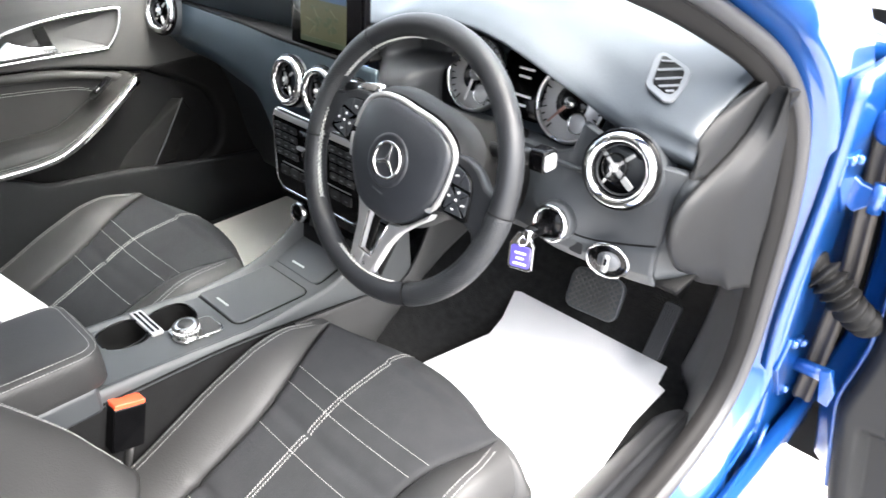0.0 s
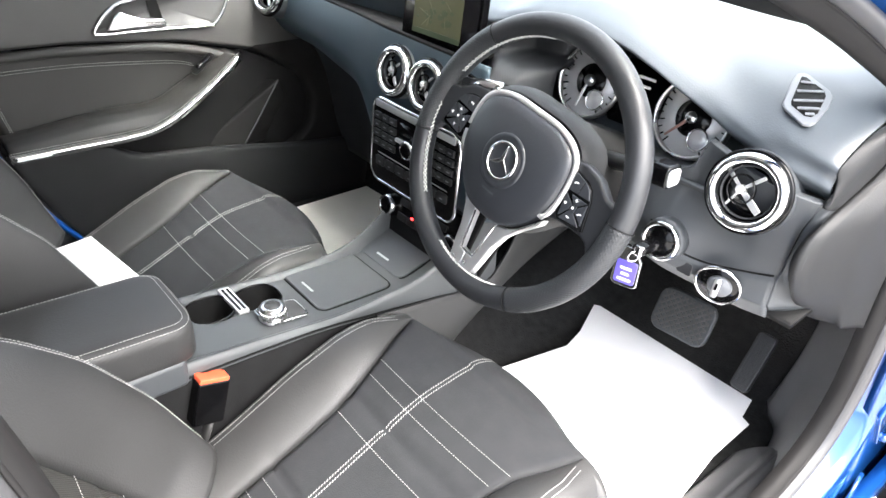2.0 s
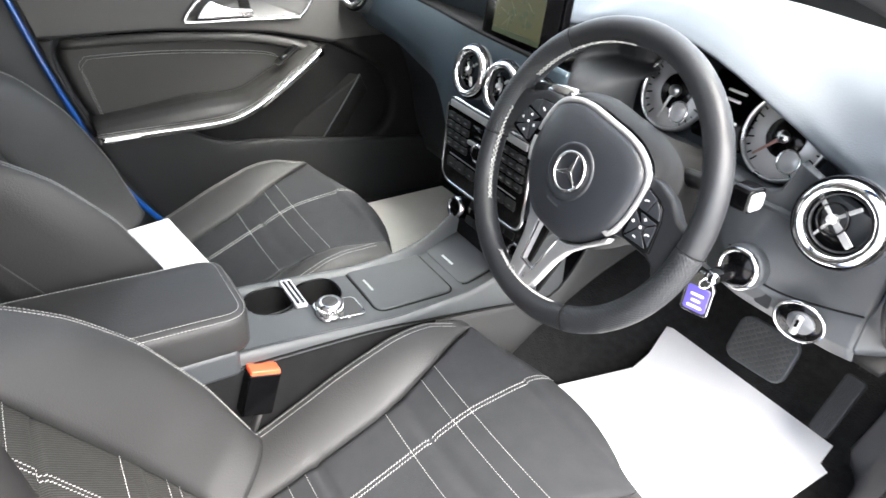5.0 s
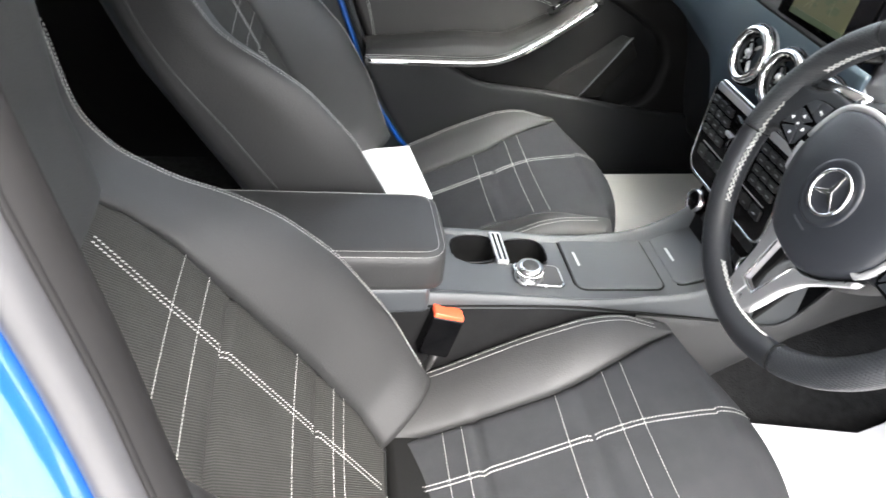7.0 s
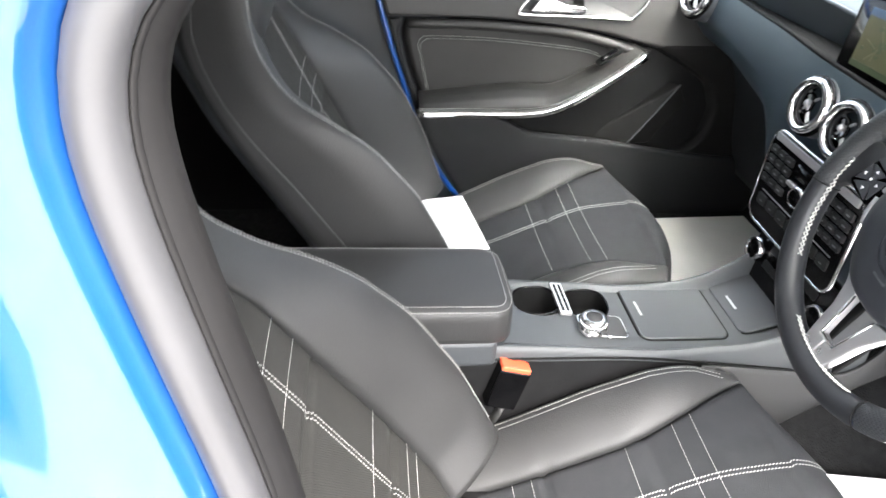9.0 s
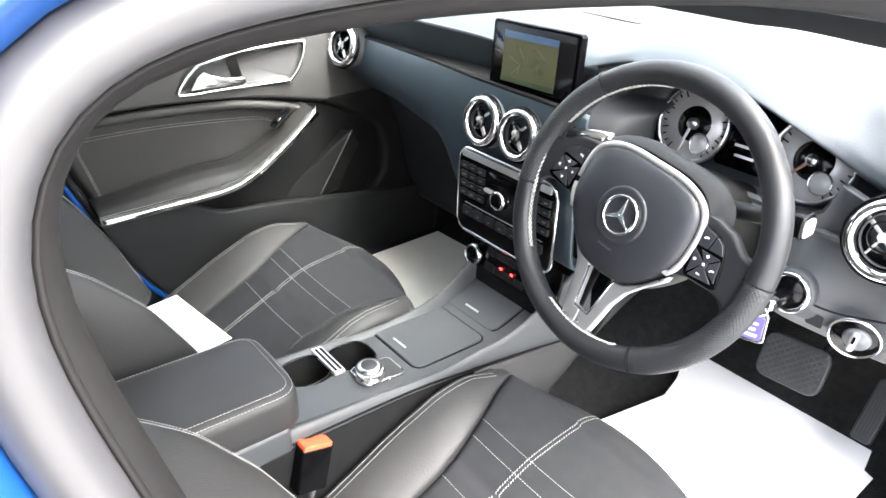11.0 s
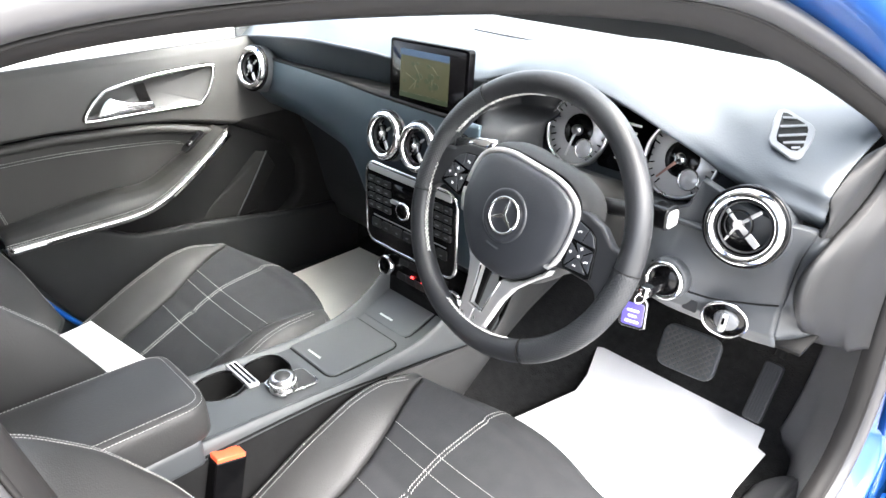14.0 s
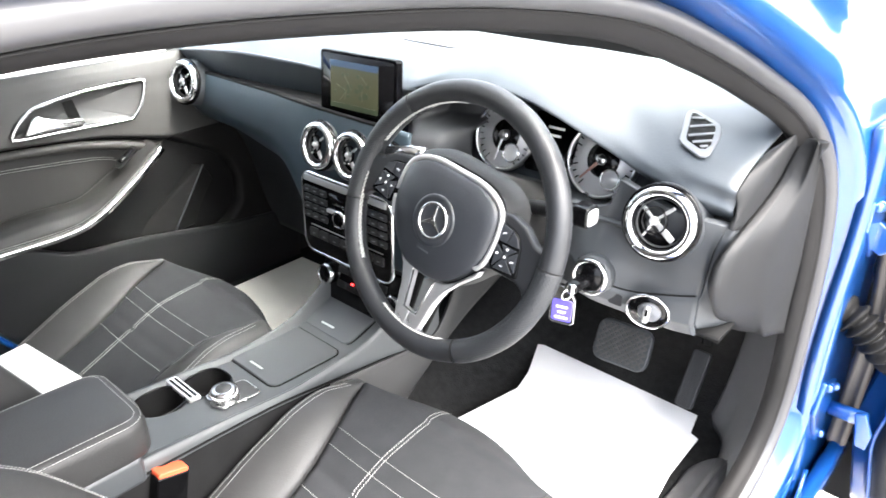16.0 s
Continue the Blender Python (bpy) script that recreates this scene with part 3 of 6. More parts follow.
class Back:
    """A seat back with a place for the point (0, 0) of its panel and a recline in degrees."""

    def __init__(self, y, z, recline, bulge=1.0):
        self.bulge = bulge
        self.o = Vector((0, y, z))
        r = radians(recline)
        self.d = Vector((0, -math.sin(r), math.cos(r)))
        self.n = Vector((0, math.cos(r), math.sin(r)))

    def at(self, x, a, h):
        return self.o + Vector((x, 0, 0)) + self.d * a + self.n * h

    def f(self, u, v):
        a0 = -0.42 + SPAN * v
        x = (u - 0.5) * 2
        a = abs(x)
        wi = interp(a0, BW_A, BW_X)
        wr = smooth_interp(a0, [-0.42, -0.30, -0.15, 0.0, 0.08, 0.15, 0.20, 0.28], [0.20, 0.228, 0.235, 0.225, 0.202, 0.170, 0.145, 0.126])
        p = smooth_interp(a0, [-0.42, -0.36, -0.29, -0.17, -0.07, 0.0, 0.05, 0.115, 0.18, 0.28], [0.088, 0.092, 0.098, 0.095, 0.074, 0.042, 0.016, 0.004, 0.010, 0.030])
        p *= 1 + (self.bulge - 1) * interp(a0, [-0.42, 0.0, 0.12], [1, 1, 0])
        lean = 0.050 * smooth_interp(a0, [-0.42, 0.13, 0.18, 0.28], [0, 0, 0.15, 1])
        out = wr + 0.016
        if a < 0.55:
            k = a / 0.55
            px, h = k * wi, -0.004 * (1 - k * k)
        elif a < 0.80:
            k = (a - 0.55) / 0.25
            px, h = wi + (wr - wi) * k, p * (1 - (1 - k) ** 1.8)
        else:
            k = (a - 0.80) / 0.20
            px = wr + (out - wr) * min(1, k * 2.5) ** 0.6
            h = p - (interp(a0, SIDE_A, SIDE_H) + p) * k ** 1.4
        groove = sum(math.exp(-((v - g) / 0.007) ** 2) for g in GROOVES_B) * 0.006 * (1 if a < 0.55 else 0)
        seam = 0.005 * math.exp(-((a - 0.55) / 0.012) ** 2)
        return self.at(math.copysign(px, x), a0, h - groove - seam + lean)

    def head(self, u, v):
        """The fixed head restraint as a closed tube of sections."""
        a = 0.12 + 0.30 * v
        w = smooth_interp(v, [0, 0.15, 0.3, 0.5, 0.8, 0.95, 1], [0.150, 0.145, 0.136, 0.138, 0.130, 0.10, 0.03])
        t = smooth_interp(v, [0, 0.3, 0.6, 0.9, 1], [0.055, 0.045, 0.055, 0.045, 0.015])
        ang = 2 * math.pi * u
        c, s = math.cos(ang), math.sin(ang)
        return self.at(w * math.copysign(abs(c) ** 0.6, c), a, -0.045 + 0.17 * v + t * math.copysign(abs(s) ** 0.7, s))

    def shell_f(self, u, v):
        a = -0.44 + 0.66 * v
        w = interp(a, [-0.44, -0.2, 0.05, 0.22], [0.205, 0.238, 0.215, 0.13])
        ang = math.pi * u
        c, s = math.cos(ang), math.sin(ang)
        return self.at(w * math.copysign(abs(c) ** 0.5, c), a, -interp(a, SIDE_A, SIDE_H) + 0.008 - 0.045 * abs(s) ** 0.6)


def patch(f, u0, u1, v0, v1):
    return lambda u, v: f(u0 + (u1 - u0) * u, v0 + (v1 - v0) * v)


def seat(name, label, x, back):
    s = thing(name, label, "car seat", (x, 0, 0), group="front seats")
    surface("cushion_panel", patch(cushion_f, 0.2, 0.8, 0, 1), 40, 90, CUSHION_FABRIC, s, "dark grey fabric seat centre", thick=0.012)
    surface("cushion_bolster", patch(cushion_f, 0.0, 0.2, 0, 1), 26, 60, LEATHER, s, "black leather side bolster", thick=0.012)
    surface("cushion_bolster", patch(cushion_f, 0.8, 1.0, 0, 1), 26, 60, LEATHER, s, "black leather side bolster", thick=0.012)
    surface("back_panel", patch(back.f, 0.225, 0.775, 0, 1), 40, 96, FABRIC, s, "ribbed grey fabric back centre", thick=0.012, flip=True)
    surface("back_bolster", patch(back.f, 0.0, 0.225, 0, 1), 28, 76, LEATHER, s, "black leather side bolster", thick=0.012, flip=True)
    surface("back_bolster", patch(back.f, 0.775, 1.0, 0, 1), 28, 76, LEATHER, s, "black leather side bolster", thick=0.012, flip=True)
    surface("head_restraint", back.head, 32, 20, LEATHER, s, "fixed black leather head restraint", closed_u=True)
    surface("back_shell", back.shell_f, 24, 20, PLASTIC, s, "black plastic seat back shell", thick=0.006, flip=True)
    box("seat_base", (0.44, 0.44, 0.10), MATT_BLACK, s, pose(0, -0.20, 0.30, 6), "black seat base on runners", 0.02)

    side = surface("side_trim", lambda u, v: (0.262 + 0.010 * math.sin(math.pi * v), -0.46 + 0.46 * u, 0.30 + (0.055 + 0.030 * u) * v), 16, 8, SIDE_PLASTIC, s, "black plastic seat side trim", thick=0.008, flip=True)
    slab("recline_lever", rounded(0.12, 0.022, 0.010), 0.012, SIDE_PLASTIC, side, Matrix(((0, 0, 1, 0.272), (1, 0, 0, -0.10), (0, 1, 0, 0.345), (0, 0, 0, 1))), "black lever", 0.003)

    def cu(px):
        """u of a distance across the middle panel of the cushion."""
        return lambda v: 0.5 + 0.3 * px / interp(v, CW_V, CW_X)

    lines = []
    vs = [0.03 + 0.85 * i / 120 for i in range(121)]
    twin = [on_surface(cushion_f, [(cu(off)(v), v) for v in vs]) for off in (-0.0485, -0.0415)]
    stitches("twin_stitching", twin, s, 0.0042, 0.0008, 0.0013, 0.5)
    for v in (0.66, 0.62, 0.52, 0.305, 0.262):
        lines.append(on_surface(cushion_f, [(0.21 + 0.58 * i / 60, v) for i in range(61)]))
    for e in (0.105, 0.098, 0.895, 0.902):
        lines.append(on_surface(cushion_f, [(e, 0.05 + 0.71 * i / 80) for i in range(81)]))
    stitches("cushion_stitching", lines, s)
    lines = []
    twin = []
    for off in (-0.0485, -0.0405):
        twin.append(on_surface(back.f, [(0.5 + 0.275 * off / interp(-0.42 + SPAN * v, BW_A, BW_X), v) for v in [0.02 + 0.735 * i / 110 for i in range(111)]], flip=True))
    stitches("twin_stitching", twin, s, 0.0042, 0.0008, 0.0014, 0.5)
    for a in (0.0, -0.04, -0.208, -0.291, -0.315):
        lines.append(on_surface(back.f, [(0.235 + 0.53 * i / 60, (a + 0.42) / SPAN) for i in range(61)], flip=True))
    for e in (0.098, 0.105, 0.902, 0.895):
        lines.append(on_surface(back.f, [(e, 0.04 + 0.95 * i / 90) for i in range(91)], flip=True))
    stitches("back_stitching", lines, s)
    for e in (0.015, 0.985):
        tube("piping", [p for p, q in on_surface(back.f, [(e, 0.02 + 0.97 * i / 60) for i in range(61)], flip=True)], 0.0016, GREY_PLASTIC, s, "thin raised seam piping", n=6)
    return s


driver_back = Back(-0.655, 0.683, 34)
passenger_back = Back(-0.640, 0.753, 26, 1.30)
driver_seat = seat("driver_seat", "black leather and ribbed fabric seat with pale stitching", 0.345, driver_back)
passenger_seat = seat("passenger_seat", "black leather and fabric seat with paper on its cushion", -0.345, passenger_back)

# sheet of paper on the far seat
sheet = surface("paper_sheet", lambda u, v: (-0.500 + 0.24 * u + 0.0 * v, -0.305 - 0.20 * v + 0.02 * (u - 0.5), 0.424 + 0.02 * u - 0.02 * v), 8, 8, PAPER, None, thick=0.0012)
tagged(sheet, "white sheet of paper lying on the seat", "paper")

# rear bench
bench = thing("rear_seat", "black rear bench seat in shadow", "car seat")
surface("bench_cushion", lambda u, v: (-0.62 + 1.24 * u, -1.50 + 0.50 * v, 0.44 + 0.05 * math.sin(math.pi * v) - 0.10 * max(0, v - 0.85) * 4), 20, 16, LEATHER, bench, thick=0.10)
surface("bench_back", lambda u, v: (-0.62 + 1.24 * u, -1.48 - 0.28 * v + 0.04 * math.sin(math.pi * v), 0.44 + 0.56 * v), 20, 16, LEATHER, bench, thick=0.10, flip=True)

# white floor papers
mat_pts = [(0.170, 0.520), (0.190, 0.532), (0.300, 0.540), (0.544, 0.553), (0.563, 0.470), (0.581, 0.463), (0.584, 0.342), (0.612, 0.15), (0.60, -0.05), (0.16, -0.05), (0.20, 0.19), (0.232, 0.36), (0.216, 0.42)]
paper_mat = slab("floor_paper", mat_pts, 0.0015, PAPER, None, Matrix.Translation((0, 0, 0.3015)), smooth=False)
tagged(paper_mat, "white paper mat on the driver's floor", "floor mat")
far_pts = [(-0.585, 0.43), (-0.16, 0.45), (-0.15, 0.02), (-0.20, 0.02), (-0.40, 0.03), (-0.58, 0.04)]
far_mat = slab("floor_paper", far_pts, 0.0015, FAR_PAPER, None, Matrix.Translation((0, 0, 0.302)), smooth=False)
tagged(far_mat, "white paper mat on the passenger's floor", "floor mat")

# ---- dashboard ----
dash = thing("dashboard", "dark soft-touch dashboard with round chrome air vents", "dashboard")
LX = [-0.70, -0.60, -0.38, -0.16, 0.0, 0.10, 0.19, 0.29, 0.39, 0.46, 0.54, 0.60, 0.66]
LIP_Z = [0.915, 0.935, 0.958, 0.960, 0.950, 0.952, 0.974, 0.984, 0.960, 0.927, 0.890, 0.862, 0.846]
LIP_Y = [0.20, 0.185, 0.18, 0.19, 0.20, 0.205, 0.20, 0.20, 0.20, 0.20, 0.20, 0.205, 0.225]
TOP_Z = [0.940, 0.955, 0.975, 0.978, 0.975, 0.975, 0.992, 1.000, 0.990, 0.975, 0.958, 0.945, 0.925]


EDGE_X = [-0.70, -0.60, -0.38, -0.16, 0.0, 0.10, 0.192, 0.244, 0.294, 0.341, 0.387, 0.431, 0.473, 0.513, 0.549, 0.583, 0.617, 0.66]
EDGE_Z = [0.925, 0.945, 0.967, 0.969, 0.960, 0.962, 0.976, 0.982, 0.979, 0.970, 0.956, 0.940, 0.926, 0.914, 0.908, 0.903, 0.897, 0.888]


def pad_f(u, v):
    """The padded top, from the windscreen over its front edge and down the dark face under it."""
    x = -0.70 + 1.350 * u
    ly, lz, tz = smooth_interp(x, LX, LIP_Y), smooth_interp(x, LX, LIP_Z), smooth_interp(x, LX, TOP_Z)
    ez = interp(x, EDGE_X, EDGE_Z)
    k = interp(x, [0.09, 0.17], [0, 1])
    band = interp(x, [0.1, 0.19, 0.3, 0.4, 0.48], [0.012, 0.020, 0.024, 0.028, 0.040])
    low = lz + (ez - band - lz) * k
    roll = interp(x, [0.47, 0.59], [0, 1])
    hood = k * (1 - roll)
    s = [0, 0.12, 0.24, 0.36, 0.46, 0.57, 0.66, 0.78, 0.90, 1.0]
    y = smooth_interp(v, s, [0.86, 0.62, 0.44, 0.32, 0.25, 0.211, ly + 0.004 * (1 - k) - 0.008 * k + 0.009 * roll, ly + 0.014 * k - 0.020 * roll, ly + 0.012 + 0.024 * k - 0.020 * roll, ly + 0.07])
    z = smooth_interp(v, s, [0.90, 0.955, max(tz, 0.972), tz + 0.012, tz + 0.004 - (tz - ez) * 0.30 * k, ez + 0.010 + 0.001 * roll, ez - 0.001 - 0.004 * roll, lz + (ez - band * 0.45 - lz) * k, low - 0.012 * (1 - k), low - 0.016])
    # over the dials the edge is a broad soft roll set further back
    hy = smooth_interp(v, s, [0.86, 0.62, 0.44, 0.345, 0.294, 0.258, 0.228, 0.211, 0.222, 0.27])
    hz = smooth_interp(v, s, [0.90, 0.955, max(tz, 0.972), tz + 0.012, tz + 0.006 - (tz - ez) * 0.25, ez + 0.018, ez + 0.003, ez - 0.012, ez - 0.018, ez - 0.022])
    y, z = y + (hy - y) * hood, z + (hz - z) * hood
    # on the passenger's side it rolls softly into the band below
    py = smooth_interp(v, s, [0.86, 0.62, 0.44, 0.34, 0.280, 0.246, 0.218, ly + 0.001, ly + 0.014, ly + 0.07])
    pz = smooth_interp(v, s, [0.90, 0.955, max(tz, 0.972), tz + 0.010, tz + 0.002, ez + 0.004, lz - 0.001, lz - 0.016, lz - 0.022, lz - 0.026])
    y, z = y + (py - y) * (1 - k), z + (pz - z) * (1 - k)
    return (x, y, z)


surface("dash_top", pad_f, 90, 110, DASH, dash, "dark grey padded dash top", thick=0.006, flip=True)


def on_pad(x, y):
    """Height of the pad above a place."""
    best = min((abs(pad_f((x + 0.70) / 1.350, v / 200)[1] - y), v) for v in range(0, 130))
    return pad_f((x + 0.70) / 1.350, best[1] / 200)[2]


# upper band and trim on the passenger's side
def band_f(u, v):
    x = -0.695 + 0.80 * u
    ly, lz = smooth_interp(x, LX, LIP_Y), smooth_interp(x, LX, LIP_Z)
    z0 = smooth_interp(x, [-0.70, -0.5, -0.16, 0.0, 0.2], [0.868, 0.870, 0.878, 0.876, 0.876])
    return (x, ly + 0.002 + 0.030 * v, lz - 0.015 - (lz - 0.009 - z0) * v)


surface("upper_band", band_f, 30, 14, DASH, dash, "dark upper dash band", thick=0.006, flip=True)


def trim_f(u, v):
    x = -0.695 + 0.84 * u
    z0 = smooth_interp(x, [-0.70, -0.5, -0.16, 0.15], [0.872, 0.876, 0.886, 0.886])
    z1 = smooth_interp(x, [-0.70, -0.46, -0.25, -0.13, 0.0, 0.15], [0.755, 0.755, 0.725, 0.62, 0.60, 0.60])
    near = smooth_interp(x, [-0.70, -0.5, -0.25, -0.13, 0.15], [0.190, 0.180, 0.160, 0.142, 0.136])
    z = z0 + (z1 - z0) * v
    y = near + 0.012 * (1 - 2 * v) ** 2
    if v > 0.9:
        y += 0.05 * ((v - 0.9) / 0.1) ** 2
    under = max(0.0, (v - 0.55) / 0.45) ** 2 * interp(x, [-0.30, -0.17], [1, 0])
    return (x, y + 0.040 * under, z - 0.018 * under)


def trim_ledge_f(u, v):
    x, y, z = trim_f(u * 0.94, 0.0)
    return (x, y - 0.001 + (smooth_interp(x, LX, LIP_Y) + 0.04 - y) * v, z + 0.001 - 0.003 * v)


surface("trim_ledge", trim_ledge_f, 40, 6, MATT_BLACK, dash, "narrow ledge above the trim", thick=0.006)
surface("dash_trim", trim_f, 60, 40, TRIM, dash, "satin blue-black trim panel", thick=0.008, flip=True)


def glovebox_f(u, v):
    x = -0.69 + 0.58 * u
    z1 = smooth_interp(x, [-0.70, -0.46, -0.25, -0.13, 0.0], [0.755, 0.755, 0.725, 0.66, 0.60])
    return (x, 0.245 + 0.15 * v ** 0.7 + 0.01 * math.sin(6 * v), z1 + 0.01 - (z1 - 0.40) * v)


surface("glovebox", glovebox_f, 24, 20, SIDE_PLASTIC, dash, "black glovebox under the trim", thick=0.01, flip=True)
surface("far_end", lambda u, v: (-0.688 + 0.01 * u, 0.19 + 0.40 * u, 0.62 + 0.31 * v), 10, 10, PLASTIC, dash, "dark dash end by the passenger door", thick=0.012)


# lower panel round the steering column
def lower_end(z):
    """Where the lower panel ends towards the door."""
    return smooth_interp(z, [0.68, 0.737, 0.781, 0.816, 0.852, 0.90], [0.628, 0.626, 0.630, 0.636, 0.648, 0.652])


def lower_seam(x):
    """Height of the joint under the vent."""
    return smooth_interp(x, [0.13, 0.45, 0.489, 0.515, 0.545, 0.582, 0.624, 0.66], [0.76, 0.757, 0.734, 0.7215, 0.7205, 0.728, 0.737, 0.745])


def lower_f(u, v):
    x0 = 0.13 + 0.53 * u
    z0 = smooth_interp(x0, EDGE_X, EDGE_Z) - 0.034
    if x0 < 0.50:
        z0 = min(z0, smooth_interp(x0, [0.1, 0.3, 0.48, 0.52, 0.56], [0.835, 0.825, 0.83, 0.86, 0.885]))
    z1 = smooth_interp(x0, [0.13, 0.25, 0.42, 0.52, 0.60, 0.66], [0.60, 0.660, 0.682, 0.679, 0.676, 0.676])
    z = z0 + (z1 - z0) * v
    x = 0.13 + (lower_end(z) - 0.13) * u
    y = 0.205 + 0.010 * math.sin(math.pi * v) + 0.015 * max(0, v - 0.88) / 0.12
    y -= 0.016 * math.exp(-((x - 0.575) / 0.066) ** 2 - ((z - 0.85) / 0.066) ** 2)
    y -= 0.006 / (1 + math.exp((z - lower_seam(x)) / 0.0022)) * smooth_interp(x, [0.42, 0.47, 0.66], [0, 1, 1])
    y -= 0.036 * math.exp(-((x - 0.478) / 0.062) ** 2 - ((z - 0.745) / 0.052) ** 2)
    y += 0.010 * smooth_interp(u, [0.0, 0.95, 1.0], [0, 0, 1])
    return (x, y, z)


surface("lower_panel", lower_f, 70, 90, PLASTIC, dash, "dark lower dash panel", thick=0.01, flip=True)
surface("under_panel", lambda u, v: (0.13 + 0.53 * u, 0.225 + 0.25 * v, lower_f(u, 1)[2] + 0.012 * v), 20, 8, MATT_BLACK, dash, "black underside of the dash", thick=0.01, flip=True)


def on_lower(x, z):
    """The point of the lower panel at a place across and a height."""
    u = (x - 0.13) / (lower_end(z) - 0.13)
    return Vector(min((lower_f(u, k / 160) for k in range(161)), key=lambda p: abs(p[2] - z))) - Vector((0, 0.0004, 0))


tube("panel_seam", [on_lower(x, lower_seam(x) + 0.003) for x in (0.455, 0.48, 0.50, 0.52, 0.545, 0.575, 0.60, 0.622)], 0.0013, MATT_BLACK, dash, "dark panel seam", n=6, count=40)
slab("blank_switch", rounded(0.022, 0.018, 0.003), 0.0012, SIDE_PLASTIC, dash, Matrix.Translation(on_lower(0.518, 0.708)) @ Matrix.Rotation(radians(90), 4, "X"), "small blank switch cover", 0.0005)
slab("sensor_dot", rounded(0.005, 0.004, 0.001), 0.0012, GRILLE, dash, Matrix.Translation(on_lower(0.524, 0.706) - Vector((0, 0.001, 0))) @ Matrix.Rotation(radians(90), 4, "X"))



# end of the dash beside the door: the rounded cheek under the pad, the pillar panel and the strip between
def cheek_f(u, v):
    """From the end of the pad (v = 0) down and outwards to the ridge of the pillar panel (v = 1)."""
    p = Vector(pad_f(1.0, 0.660 - 0.26 * u)) + Vector((0.001, 0, -0.002))
    m = Vector((0.651, 0.207, 0.852)).lerp(Vector((0.667, 0.345, 0.956)), u)
    q = Vector(pillar_left(0.845 + 0.095 * u))
    k = v / 0.62 if v < 0.62 else (v - 0.62) / 0.38
    c = p.lerp(m, k) if v < 0.62 else m.lerp(q, k)
    return c + Vector((0.007, -0.003, 0.002)) * math.sin(math.pi * v)


def pillar_left(z):
    """The ridge along the inner edge of the pillar panel."""
    x = smooth_interp(z, [0.63, 0.70, 0.78, 0.85, 0.90, 0.945], [0.640, 0.650, 0.655, 0.658, 0.665, 0.676])
    y = smooth_interp(z, [0.63, 0.650, 0.70, 0.722, 0.752, 0.786, 0.809, 0.833, 0.846, 0.860, 0.888, 0.945], [0.350, 0.322, 0.250, 0.220, 0.194, 0.176, 0.179, 0.200, 0.238, 0.292, 0.338, 0.350])
    return x, y, z


def pillar_panel_f(u, v):
    z = 0.640 + 0.305 * v
    a = Vector(pillar_left(z))
    b = Vector((smooth_interp(z, [0.62, 0.80, 0.95], [0.692, 0.692, 0.697]), smooth_interp(z, [0.627, 0.709, 0.806, 0.894, 0.947], [0.399, 0.402, 0.386, 0.362, 0.334]), z - 0.014 * (1 - v)))
    edge = 0.010 * (1 - (1 - min(1.0, u / 0.10)) ** 2)
    return a.lerp(b, u) + Vector((0.004 * math.sin(math.pi * u) + 0.7 * edge, -0.012 * math.exp(-((u - 0.58) / 0.16) ** 2) * (0.4 + 0.6 * (1 - v)) - 0.004, 0))


def end_strip_f(u, v):
    """Sunk strip between the lower panel and the pillar panel, rounded under at its foot."""
    a = Vector(lower_f(1.0, 1 - v)) + Vector((0, 0.002, 0))
    foot = max(0.0, 1 - v / 0.40)
    foot = foot * foot * (3 - 2 * foot)
    b = Vector(pillar_left(0.670 + 0.178 * v)).lerp(Vector((0.656, 0.250, 0.690 + 0.158 * v)), foot) + Vector((0.001, 0.003, 0))
    sink = 0.012 * math.sin(math.pi * u) * (1 - foot)
    curl = max(0.0, 1 - v / 0.14) ** 2
    bulge = 0.003 * math.sin(math.pi * u) * foot
    return a.lerp(b, u) + Vector((0.4 * bulge, sink - bulge + 0.016 * curl, 0))


surface("dash_cheek", cheek_f, 24, 24, DOOR_GREY, dash, "grey rounded dash end", thick=0.006, flip=True)
surface("pillar_panel", pillar_panel_f, 40, 40, DOOR_GREY, dash, "dark grey pillar panel beside the dash", thick=0.010)
surface("end_strip", end_strip_f, 16, 40, PLASTIC, dash, "dark strip between dash and pillar panel", thick=0.006)

# shoulder of the dash between the screen and the dials
def shoulder_f(u, v):
    x = 0.085 + 0.115 * u
    top = smooth_interp(x, LX, LIP_Z) - 0.010
    z = top + (0.795 - top) * v
    back = 0.05 * smooth_interp(u, [0, 0.15, 0.4, 1], [0, 0, 1, 1])
    y = 0.212 + back * smooth_interp(z, [0.80, 0.886, 0.893, 0.96], [0, 0, 1, 1])
    y -= 0.045 * smooth_interp(z, [0.79, 0.855, 0.872, 0.884, 0.890, 0.96], [0.9, 1, 0.75, 0.25, 0, 0]) * smooth_interp(u, [0, 0.12, 0.35, 0.75, 1], [0.1, 0.35, 1, 0.9, 0.2])
    return (x, y + 0.04 * u ** 5, z)


surface("dash_shoulder", shoulder_f, 40, 60, SIDE_PLASTIC, dash, "dark padded dash shoulder", thick=0.006, flip=True)

